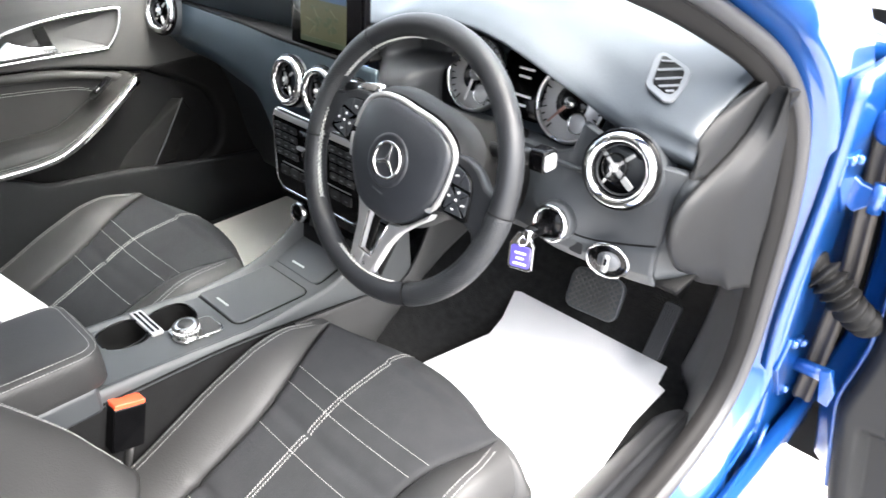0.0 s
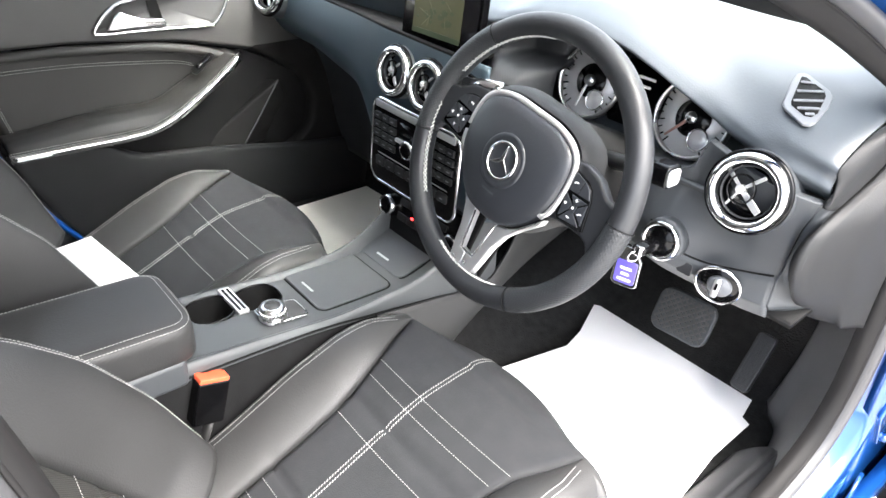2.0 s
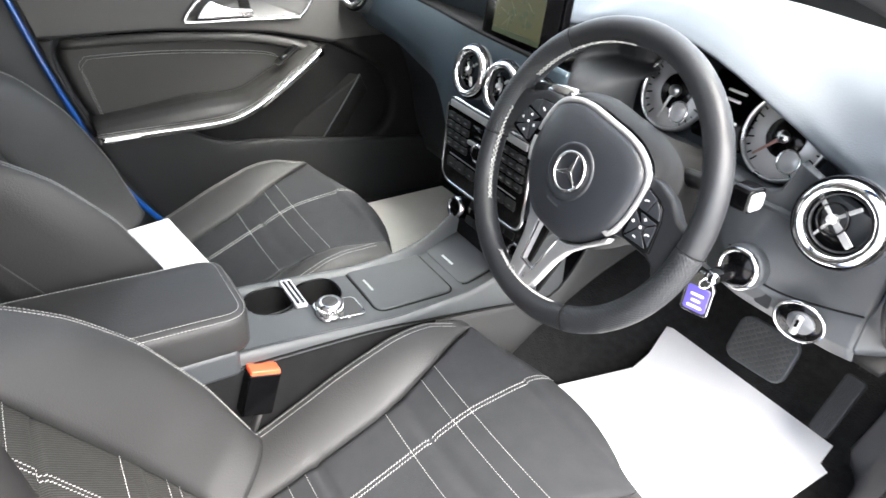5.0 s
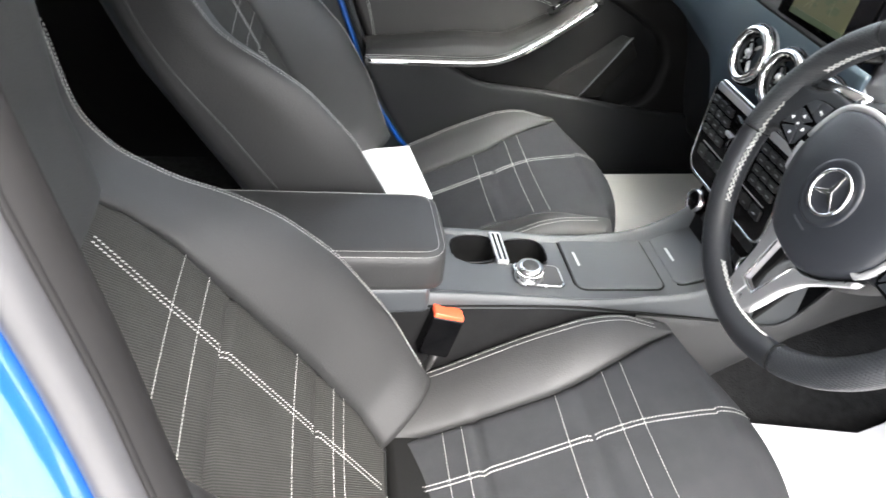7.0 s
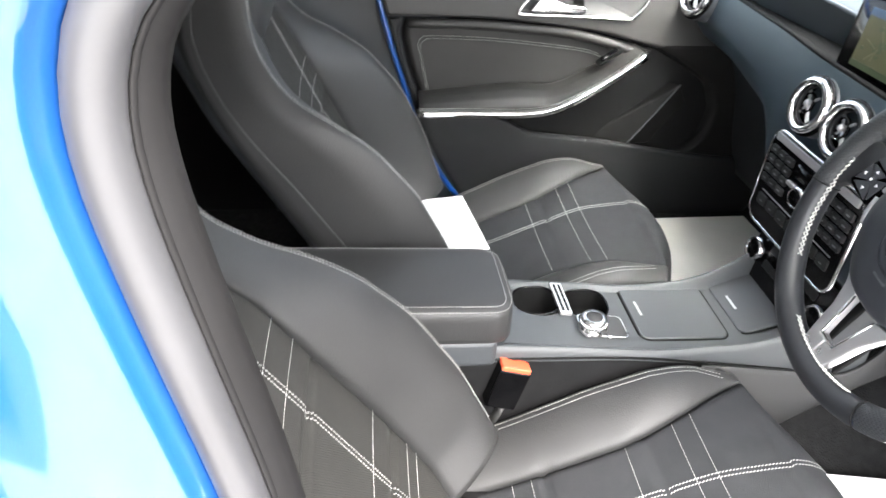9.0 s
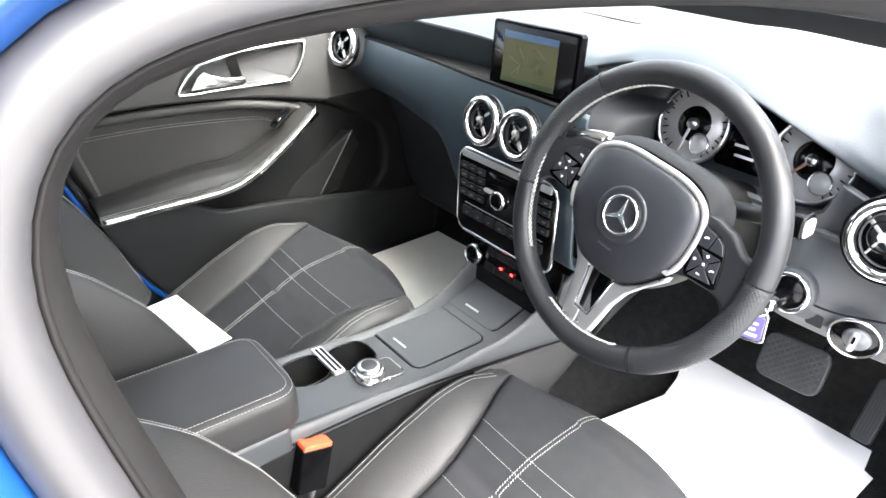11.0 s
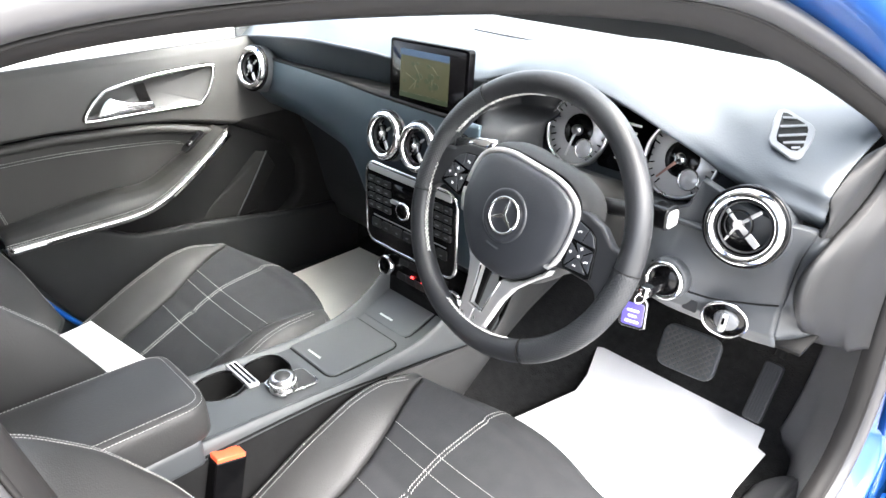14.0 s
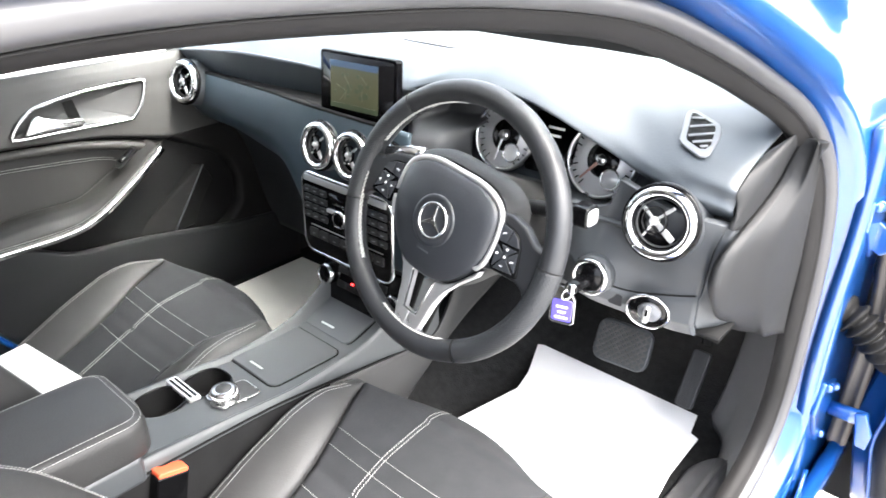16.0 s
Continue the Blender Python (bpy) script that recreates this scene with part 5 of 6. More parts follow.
# silver line over the top of the cover
arc = sorted([(math.atan2(b, a), (a, b)) for a, b in pad_out if b > -0.036])
v_a, f_a = sweep([WM @ Vector((b[0] * 1.03, b[1] * 1.03, 0.009)) for a, b in arc], circle(0.0040, 10), False, side=nrm)
obj("silver_line", v_a, f_a, SILVER_PAINT, wheel, "satin silver surround")
HM = WM @ Matrix.Translation((0, 0, 0.026))
ring("emblem_ring", 0.0235, 0.0042, 0.004, CHROME, cover, HM, "chrome emblem ring")
lathe("emblem_dish", [(0.036, -0.006), (0.0355, 0.0012), (0.0325, 0.0022), (0.029, 0.0016), (0.0265, 0.0005), (0, 0.0003)], PAD, cover, HM, "black emblem dish")
for a in (0, 120, 240):
    slab("emblem_arm", [(-0.0035, 0), (0.0035, 0), (0.0006, 0.0215), (-0.0006, 0.0215)], 0.003, CHROME, cover, HM @ Matrix.Rotation(radians(a), 4, "Z"), "", 0.001)
slab("airbag_mark", rounded(0.022, 0.005, 0.001, 2), 0.0006, PLASTIC, cover, WM @ Matrix.Translation((0, -0.042, 0.0245)), smooth=False)
# dark housing behind the cover, flaring to the spokes
house = []
for s, h in ((1.02, 0.002), (1.08, -0.004), (1.13, -0.016), (1.15, -0.034)):
    house += [WM @ Vector((a * s, (b + 0.006) * s, h)) for a, b in pad_out]
obj("hub_housing", house, [(j * k + i, j * k + (i + 1) % k, (j + 1) * k + (i + 1) % k, (j + 1) * k + i) for j in range(3) for i in range(k)], DOOR_GREY, wheel, "dark plastic housing behind the airbag cover")


def key_mark(kind, a, b, s, parent):
    """A small printed sign on a switch."""
    m = WM @ Matrix.Translation((s * a, b, 0.0128))
    shapes = {"up": [(-0.0022, -0.0014), (0.0022, -0.0014), (0, 0.0022)], "dot": circle(0.0017, 10), "bar": rounded(0.0046, 0.0016, 0.0005, 2),
              "plus": [(-0.0006, -0.002), (0.0006, -0.002), (0.0006, -0.0006), (0.002, -0.0006), (0.002, 0.0006), (0.0006, 0.0006), (0.0006, 0.002), (-0.0006, 0.002), (-0.0006, 0.0006), (-0.002, 0.0006), (-0.002, -0.0006), (-0.0006, -0.0006)],
              "phone": [(-0.003, -0.0012), (-0.0014, -0.0018), (-0.001, -0.0004), (0.001, 0.0006), (0.002, -0.0002), (0.003, 0.0012), (0.0014, 0.0022), (-0.0016, 0.0010)],
              "back": [(-0.003, 0.0002), (-0.0008, 0.002), (-0.0008, 0.0009), (0.0028, 0.0009), (0.0028, -0.002), (0.0016, -0.002), (0.0016, -0.0004), (-0.0008, -0.0004), (-0.0008, -0.0016)]}
    if kind[0] == "turn":
        m = m @ Matrix.Rotation(radians(kind[1]), 4, "Z")
    slab("key_mark", shapes["up" if kind[0] == "turn" else kind], 0.0005, WHITE_MARK, parent, m, smooth=False)


# side spokes with keys
for s in (-1, 1):
    spoke_out = [(0.070, 0.052), (0.098, 0.055), (0.122, 0.050), (0.143, 0.036), (0.162, 0.033), (0.173, 0.010), (0.172, -0.030), (0.164, -0.046), (0.156, -0.033), (0.147, -0.022), (0.136, -0.019), (0.100, -0.0215), (0.070, -0.032)]
    slab("spoke", [(s * a, b) for a, b in spoke_out], 0.019, RIM_LEATHER, wheel, WM @ Matrix.Translation((0, 0, -0.013)), "dark leather-covered spoke", 0.005)
    kp = [(0.0925, 0.044), (0.112, 0.0405), (0.122, 0.035), (0.1295, 0.023), (0.1395, -0.012), (0.133, -0.0155), (0.099, -0.018), (0.0925, -0.010), (0.0945, 0.012)]
    pad_keys = slab("key_pad", [(s * a, b) for a, b in kp], 0.004, PIANO, wheel, WM @ Matrix.Translation((0, 0, 0.006)), "black switch pad", 0.001)
    cx0, cy0 = 0.1145, 0.0055
    keys = [[(0.0945, 0.0425), (0.1105, 0.0395), (0.1085, 0.0215), (0.096, 0.0205)], [(0.112, 0.039), (0.1212, 0.034), (0.1280, 0.0235), (0.1100, 0.0217)],
            [(cx0 - 0.011, cy0 + 0.0125), (cx0 + 0.013, cy0 + 0.0135), (cx0 + 0.004, cy0 + 0.004), (cx0 - 0.004, cy0 + 0.004)],
            [(cx0 + 0.0145, cy0 + 0.0125), (cx0 + 0.0205, cy0 - 0.0125), (cx0 + 0.005, cy0 - 0.004), (cx0 + 0.005, cy0 + 0.003)],
            [(cx0 + 0.018, cy0 - 0.0155), (cx0 - 0.012, cy0 - 0.0205), (cx0 - 0.004, cy0 - 0.005), (cx0 + 0.004, cy0 - 0.005)],
            [(cx0 - 0.0145, cy0 - 0.0185), (cx0 - 0.0185, cy0 + 0.010), (cx0 - 0.005, cy0 + 0.003), (cx0 - 0.005, cy0 - 0.004)],
            [(cx0 - 0.004, cy0 - 0.0045), (cx0 + 0.004, cy0 - 0.0045), (cx0 + 0.004, cy0 + 0.0035), (cx0 - 0.004, cy0 + 0.0035)]]
    for out in keys:
        slab("key", [(s * a, b) for a, b in out], 0.0022, PAD, pad_keys, WM @ Matrix.Translation((0, 0, 0.0097)), "", 0.0006)
    if s < 0:
        signs = [(("turn", 0), cx0, cy0 + 0.010), (("turn", 180), cx0, cy0 - 0.0125), (("turn", 90), cx0 + 0.0125, cy0), (("turn", -90), cx0 - 0.0125, cy0), ("dot", cx0, cy0), ("back", 0.101, 0.031)]
    else:
        signs = [("phone", 0.102, 0.032), ("plus", cx0, cy0 + 0.010), ("bar", cx0, cy0 - 0.0125), ("phone", cx0 + 0.0125, cy0 - 0.002), ("dot", cx0, cy0), ("dot", cx0 - 0.0125, cy0)]
    for kind, a, b in signs:
        key_mark(kind, a, b, s, pad_keys)
# lower spoke: two silver legs meeting in a foot, with a dark slot between
for s in (-1, 1):
    leg = [(s * 0.0815, -0.031), (s * 0.074, -0.0395), (s * 0.053, -0.0635), (s * 0.036, -0.0755), (s * 0.021, -0.0795), (s * 0.0125, -0.137), (s * 0.0, -0.1385), (s * 0.0, -0.163), (s * 0.0215, -0.162), (s * 0.0265, -0.140), (s * 0.0325, -0.108), (s * 0.042, -0.084), (s * 0.058, -0.0635), (s * 0.079, -0.041)]
    slab("lower_spoke", leg, 0.014, SPOKE_METAL, wheel, WM @ Matrix.Translation((0.003, 0, -0.008)), "brushed silver lower spoke", 0.0035)
slot = [(-0.0205, -0.083), (0.0205, -0.083), (0.0125, -0.1365), (-0.0125, -0.1365)]
v_s, f_s = sweep([WM @ Vector((a + 0.003, b, 0.0045)) for a, b in [slot[1], slot[2], slot[3], slot[0]]], circle(0.0016, 8), False, side=nrm)
obj("slot_edge", v_s, f_s, CHROME, wheel, "bright edge of the spoke slot")
slab("spoke_back", [(-0.030, -0.070), (-0.016, -0.070), (-0.012, -0.150), (-0.024, -0.166)], 0.006, MATT_BLACK, wheel, WM @ Matrix.Translation((0.003, 0, -0.020)), "dark spoke backing", 0.002)
slab("spoke_back", [(0.030, -0.070), (0.016, -0.070), (0.012, -0.150), (0.024, -0.166)], 0.006, MATT_BLACK, wheel, WM @ Matrix.Translation((0.003, 0, -0.020)), "dark spoke backing", 0.002)
column = thing("steering_column", "dark plastic shroud of the steering column", "column")
lathe("shroud", [(0.085, -0.030), (0.080, -0.06), (0.072, -0.14), (0.070, -0.26), (0, -0.26)], MATT_BLACK, column, WM)

# ---- pedals ----
brake = thing("brake_pedal", "wide ribbed black rubber brake pedal", "pedal")
BM = Matrix.Translation((0.402, 0.475, 0.430)) @ Matrix.Rotation(radians(-4), 4, "Y") @ Matrix.Rotation(radians(62), 4, "X")
brake_pad = slab("pad", rounded(0.118, 0.085, 0.022), 0.012, PLASTIC, brake, BM, "black rubber pad", 0.004)
for s in (-1, 1):
    for i in range(-8, 9):
        c, q = math.cos(radians(42)), math.sin(radians(42))
        off = 0.0095 * i
        # the stretch of a slanting rib that lies on the pad
        lo, hi = -0.2, 0.2
        for p0, d0, lim in ((-off * q * s, c, 0.052), (off * c, q * s, 0.036)):
            e0, e1 = sorted(((-lim - p0) / d0, (lim - p0) / d0))
            lo, hi = max(lo, e0), min(hi, e1)
        if hi - lo > 0.012:
            mid = (lo + hi) / 2
            slab("rib", rounded(hi - lo, 0.0032, 0.001, 2), 0.0026, PEDAL_RUBBER, brake_pad, BM @ Matrix.Translation((-off * q * s + mid * c, off * c + mid * q * s, 0.0115 + 0.0002 * s)) @ Matrix.Rotation(math.atan2(q * s, c), 4, "Z"), smooth=False)
tube("arm", [(0.44, 0.49, 0.46), (0.46, 0.56, 0.58), (0.46, 0.58, 0.72)], 0.009, MATT_BLACK, brake, "black steel arm", count=12)
accel = thing("accelerator_pedal", "long black plastic accelerator pedal", "pedal")
AM = Matrix.Translation((0.545, 0.488, 0.410)) @ Matrix.Rotation(radians(58), 4, "X")
accel_pad = slab("pad", rounded(0.034, 0.112, 0.008), 0.014, SIDE_PLASTIC, accel, AM, "", 0.003)
for i in range(6):
    slab("rib", rounded(0.0022, 0.096, 0.001, 2), 0.0016, SIDE_PLASTIC, accel_pad, AM @ Matrix.Translation((-0.0125 + 0.005 * i, 0, 0.0135)), smooth=False)
tube("arm", [(0.545, 0.52, 0.47), (0.55, 0.60, 0.60)], 0.010, MATT_BLACK, accel, "black arm")

# ---- centre console ----
console = thing("centre_console", "dark grey centre console with cup holders and lids", "console")


def console_top(y):
    return smooth_interp(y, [-0.95, -0.36, -0.20, -0.09, 0.05, 0.10, 0.16, 0.24], [0.510, 0.505, 0.488, 0.474, 0.470, 0.476, 0.500, 0.54])


def wing(y):
    return smooth_interp(y, [-0.95, -0.4, -0.2, -0.08, 0.05, 0.14, 0.24], [0.0, 0.002, 0.006, 0.007, 0.022, 0.048, 0.075])


def console_low(y):
    """Lower edge of the console's sides, climbing ahead of the seats."""
    return smooth_interp(y, [0.02, 0.08, 0.10, 0.156, 0.184, 0.24], [0.272, 0.284, 0.305, 0.362, 0.388, 0.428])


def console_f(u, v):
    y = -0.95 + 1.19 * v
    t = console_top(y)
    w = wing(y)
    a = (u - 0.5) * 2
    half = 0.087 + 0.025 * max(0, y) / 0.24
    s = abs(a)
    cx = 0.003
    for cy in (-0.262, -0.176):
        px = cx + a / 0.62 * (half - 0.014)
        if s < 0.62 and abs((px + 0.0335) / 0.0372) ** 2.6 + abs((y - cy) / 0.0372) ** 2.6 < 1:
            t -= 0.062
    if s < 0.62:
        return (cx + a / 0.62 * (half - 0.014), y, t)
    if s < 0.78:
        k = (s - 0.62) / 0.16
        return (cx + math.copysign(half - 0.014 + 0.014 * k, a), y, t + w * math.sin(k * math.pi / 2) + 0.002 * math.sin(math.pi * k))
    k = (s - 0.78) / 0.22
    return (cx + math.copysign(half + 0.002 + 0.008 * k, a), y, t + w - (t + w - console_low(y)) * k - 0.008 * (k > 0.0))


surface("console_body", console_f, 121, 320, CONSOLE, console, "dark grey moulded body")
for a, b, nm in ((-0.104, 0.046, "lid"), (0.066, 0.158, "front_lid")):
    yc = (a + b) / 2
    zc = console_top(yc)
    sl = math.degrees(math.atan2(console_top(b) - console_top(a), b - a))
    LMX = Matrix.Translation((-0.016 if nm == "lid" else -0.022, yc, zc - (0.0010 if nm == "lid" else 0.0002))) @ Matrix.Rotation(radians(sl), 4, "X")
    slab("lid_gap", rounded(0.143, b - a + 0.007, 0.018), 0.0048, MATT_BLACK, console, LMX @ Matrix.Translation((0, 0, -0.0015)))
    slab(nm, rounded(0.138, b - a, 0.016), 0.0058, CONSOLE, console, LMX, "dark grey hinged lid", 0.002)
    slab("lid_mark", rounded(0.036, 0.004, 0.001), 0.0012, SILVER_PAINT, console, LMX @ Matrix.Translation((-0.006, a - yc + 0.018, 0.0055)) @ Matrix.Rotation(radians(1), 4, "Z"), "silver finger mark", smooth=False)
tube("side_seam", [(0.0930, -0.40, 0.488), (0.0940, -0.15, 0.478), (0.0965, -0.026, 0.464), (0.108, 0.13, 0.450), (0.116, 0.22, 0.444)], 0.0020, MATT_BLACK, console, "dark moulding seam", n=6, count=20)


def console_side_f(u, v, s):
    y = -0.42 + 0.655 * u
    z = smooth_interp(y, [-0.42, -0.15, -0.026, 0.13, 0.24], [0.486, 0.476, 0.462, 0.448, 0.442]) - 0.003
    k = min(1.0, max(0.0, 1 - (z - 0.27 - (z - 0.275) * v) / 0.24))
    return (0.003 + s * (0.087 + 0.025 * max(0, y) / 0.24 + 0.0045 + 0.008 * k), y, z - (z - min(z - 0.01, console_low(y) + 0.004)) * v)


def flank_f(u, v, s):
    """Grey panel that carries the console on up to the dash; its lower edge climbs towards the front."""
    y = -0.02 + 0.52 * u
    low = smooth_interp(y, [-0.02, 0.10, 0.156, 0.184, 0.25, 0.326, 0.445, 0.50], [0.275, 0.290, 0.345, 0.370, 0.425, 0.468, 0.515, 0.540])
    top = smooth_interp(y, [-0.02, 0.13, 0.22, 0.26, 0.32, 0.50], [0.4635, 0.452, 0.448, 0.50, 0.61, 0.66])
    half = smooth_interp(y, [-0.02, 0.10, 0.24, 0.50], [0.1035, 0.111, 0.124, 0.130])
    return (0.003 + s * (half + 0.004 * math.sin(math.pi * v)), y, low + (max(top, low + 0.01) - low) * v)


# side panels coloured darker than the console top to stand for shade
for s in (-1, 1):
    surface("side_panel", lambda u, v, s=s: console_side_f(u, v, s), 30, 12, GAP_BLACK, console, "dark side panel, blackened for the shade beside the seat", thick=0.002, flip=s > 0)
    surface("front_flank", lambda u, v, s=s: flank_f(u, v, s), 30, 14, GREY_PLASTIC, console, "grey panel between console and dash", thick=0.006, flip=s < 0)
# cup holders
for cy in (-0.262, -0.176):
    z = console_top(cy)
    cmx = Matrix.Translation((-0.0335, cy, z))
    cup_out = [(0.0365 * math.copysign(abs(math.cos(a)) ** 0.77, math.cos(a)), 0.0375 * math.copysign(abs(math.sin(a)) ** 0.77, math.sin(a))) for a in (2 * math.pi * i / 48 for i in range(48))]
    v_u, f_u = sweep([cmx @ Vector((a, b, 0.0005)) for a, b in cup_out], circle(0.0018, 8), True)
    obj("cup_rim", v_u, f_u, PIANO, console, "gloss black cup rim")
    wall = [cmx @ Vector((a * s, b * s, h)) for s, h in ((0.985, 0.001), (0.95, -0.03), (0.90, -0.055), (0.01, -0.057)) for a, b in cup_out]
    obj("cup_well", wall, [(j * 48 + i, j * 48 + (i + 1) % 48, (j + 1) * 48 + (i + 1) % 48, (j + 1) * 48 + i) for j in range(3) for i in range(48)], MATT_BLACK, console, "deep black cup well")
DV = Matrix.Translation((-0.037, -0.2185, console_top(-0.2185) + 0.001)) @ pose(0, 0, 0, -6)
slab("cup_divider", rounded(0.082, 0.0205, 0.003), 0.006, SILVER_PAINT, console, DV, "satin silver divider", 0.001)
for off in (-0.0042, 0.0042):
    slab("divider_slot", rounded(0.070, 0.0042, 0.0015), 0.0012, PIANO, console, DV @ Matrix.Translation((0, off, 0.0056)), "dark groove", smooth=False)
# controller knob
ctrl = thing("controller_knob", "knurled silver rotary controller on a chrome-edged plate", "knob")
kz = console_top(-0.166) + 0.0032
slab("plate", rounded(0.054, 0.078, 0.010), 0.004, SATIN, ctrl, Matrix.Translation((0.031, -0.166, kz)) @ pose(0, 0, 0, -7), "silver plate edge", 0.001)
slab("plate_face", rounded(0.048, 0.072, 0.008), 0.0012, GREY_PLASTIC, ctrl, Matrix.Translation((0.031, -0.166, kz + 0.0038)) @ pose(0, 0, 0, -7), "black plate", smooth=False)
kn = [(0.023, 0.0), (0.0235, 0.003), (0.0205, 0.006), (0.0205, 0.016), (0.0215, 0.019), (0.0195, 0.0225), (0.014, 0.0232), (0.0, 0.0225)]
knob_body = lathe("knob", kn, SATIN, ctrl, Matrix.Translation((0.036, -0.184, kz + 0.004)), "satin silver knob")
for i in range(28):
    a = 2 * math.pi * i / 28
    box("knurl", (0.0024, 0.002, 0.010), CHROME, knob_body, Matrix.Translation((0.036 + 0.0207 * math.cos(a), -0.184 + 0.0207 * math.sin(a), kz + 0.0155)) @ Matrix.Rotation(a, 4, "Z"), "", 0.0)
lathe("knob_face", [(0.0135, 0.0230), (0.0130, 0.0240), (0, 0.0240)], GREY_PLASTIC, knob_body, Matrix.Translation((0.036, -0.184, kz + 0.004)), "grey knob face")

# armrest
arm = thing("armrest", "black leather armrest box with pale twin stitching", "armrest")


def arm_f(u, v):
    """Closed sections across the armrest, front to back."""
    y = -0.325 - 0.345 * v
    ang = 2 * math.pi * u
    c, s = math.cos(ang), math.sin(ang)
    e = (1 - (1 - v / 0.13) ** 2.6) ** (1 / 2.6) if v < 0.13 else 1.0
    w = 0.087 * (0.50 + 0.50 * e)
    h = 0.037 * (0.72 + 0.28 * e)
    return (0.012 + w * math.copysign(abs(c) ** 0.26, c), y, 0.546 + 0.012 * v + h * math.copysign(abs(s) ** 0.42, s) * (1 - 0.04 * c * c))


va, fa = grid(arm_f, 64, 60, True)
fa.append(tuple(range(64)))
fa.append(tuple(59 * 64 + i for i in range(64)))
obj("pad", va, fa, LEATHER, arm, "black leather pad")
box("hinge_box", (0.170, 0.30, 0.05), PLASTIC, arm, Matrix.Translation((0.014, -0.50, 0.50)), "dark armrest base", 0.01)


def arm_half(v):
    """Half width of the armrest on its way back from the front edge."""
    e = (1 - (1 - v / 0.13) ** 2.6) ** (1 / 2.6) if v < 0.13 else 1.0
    return 0.087 * (0.50 + 0.50 * e), 0.037 * (0.72 + 0.28 * e)


def arm_top(x, y):
    """The point of the armrest's upper side above a place."""
    v = max(0.0, min(1.0, (-0.325 - y) / 0.345))
    w, h = arm_half(v)
    c = min(0.999, abs(x - 0.012) / w) ** (1 / 0.26)
    return Vector((x, y, 0.546 + 0.012 * v + h * math.sqrt(1 - c * c) ** 0.42 * (1 - 0.04 * c * c)))


half_line = [(arm_half(0.99 - 0.86 * i / 40)[0], -0.325 - 0.345 * (0.99 - 0.86 * i / 40)) for i in range(40)]
half_line += [(arm_half(0.13 * (1 - i / 40) ** 2)[0], -0.325 - 0.345 * 0.13 * (1 - i / 40) ** 2) for i in range(41)]
half_line += [(0.0435 * (1 - i / 12), -0.325) for i in range(1, 12)]
edge_line = [Vector((0.012 + a, b, 0)) for a, b in half_line] + [Vector((0.012 - a, b, 0)) for a, b in reversed(half_line)]
lines = []
for inset in (0.0055, 0.0135):
    line = []
    for i, p in enumerate(edge_line):
        t = (edge_line[min(i + 3, len(edge_line) - 1)] - edge_line[max(i - 3, 0)]).normalized()
        q = p + Vector((-t.y, t.x, 0)) * inset
        top = arm_top(q.x, q.y)
        n = (arm_top(q.x + 0.002, q.y) - arm_top(q.x - 0.002, q.y)).cross(arm_top(q.x, q.y + 0.002) - arm_top(q.x, q.y - 0.002)).normalized()
        line.append((top + n * 0.0003, n))
    lines.append(line)
stitches("stitching", lines, arm)

# belt buckle
buckle = thing("seat_belt_buckle", "black seat belt buckle with an orange-red release button", "seat belt buckle")
KM = Matrix.Translation((0.104, -0.334, 0.438)) @ Matrix.Rotation(radians(-16), 4, "X") @ Matrix.Rotation(radians(-3), 4, "Y")
box("case", (0.030, 0.050, 0.074), PIANO, buckle, KM @ Matrix.Translation((0, 0, 0.005)), "black plastic case", 0.004)
box("button", (0.027, 0.046, 0.016), ORANGE, buckle, KM @ Matrix.Translation((0, 0, 0.040)), "orange-red button", 0.002)
tube("stalk", [(0.104, -0.335, 0.40), (0.102, -0.355, 0.34), (0.10, -0.37, 0.28)], 0.008, GREY_PLASTIC, buckle, "grey webbed stalk", count=10, sx=1.4, sy=0.6)

# ---- passenger door ----
pdoor = thing("passenger_door", "closed passenger door with black trim and chrome handle bezel", "car door")


def door_x(y, z):
    x = smooth_interp(z, [0.25, 0.42, 0.50, 0.56, 0.62, 0.72, 0.80, 0.88, 0.925, 0.94], [-0.665, -0.645, -0.625, -0.625, -0.625, -0.628, -0.626, -0.635, -0.655, -0.70])
    x -= 0.05 * max(0.0, y - 0.10) ** 1.5
    return x


def door_back(z):
    """Where the door trim ends towards the rear."""
    return smooth_interp(z, [0.24, 0.40, 0.50, 0.625, 0.72, 0.82, 0.95], [-0.235, -0.325, -0.378, -0.425, -0.458, -0.485, -0.52])


def insert_top(y):
    return smooth_interp(y, [-0.50, -0.36, -0.259, -0.146, -0.023, 0.057, 0.12, 0.20, 0.34], [0.776, 0.776, 0.774, 0.764, 0.749, 0.729, 0.712, 0.705, 0.705])


def insert_rear(z):
    return smooth_interp(z, [0.52, 0.579, 0.671, 0.74, 0.768, 0.776], [-0.372, -0.392, -0.430, -0.447, -0.443, -0.428])


def insert_f(u, v):
    y = -0.2
    for _ in range(3):
        low = smooth_interp(y, [-0.45, -0.17, -0.10, -0.02, 0.065, 0.12], [0.58, 0.585, 0.60, 0.65, 0.712, 0.715])
        z = low + (max(insert_top(y), low + 0.004) - low) * v
        y = insert_rear(z) + (0.11 - insert_rear(z)) * u
    d = min(u * 0.54 / 0.014, (1 - v) * 0.23 / 0.014, 1.0)
    return (door_x(y, z) - 0.003 - 0.012 * (1 - d) ** 2, y, z)


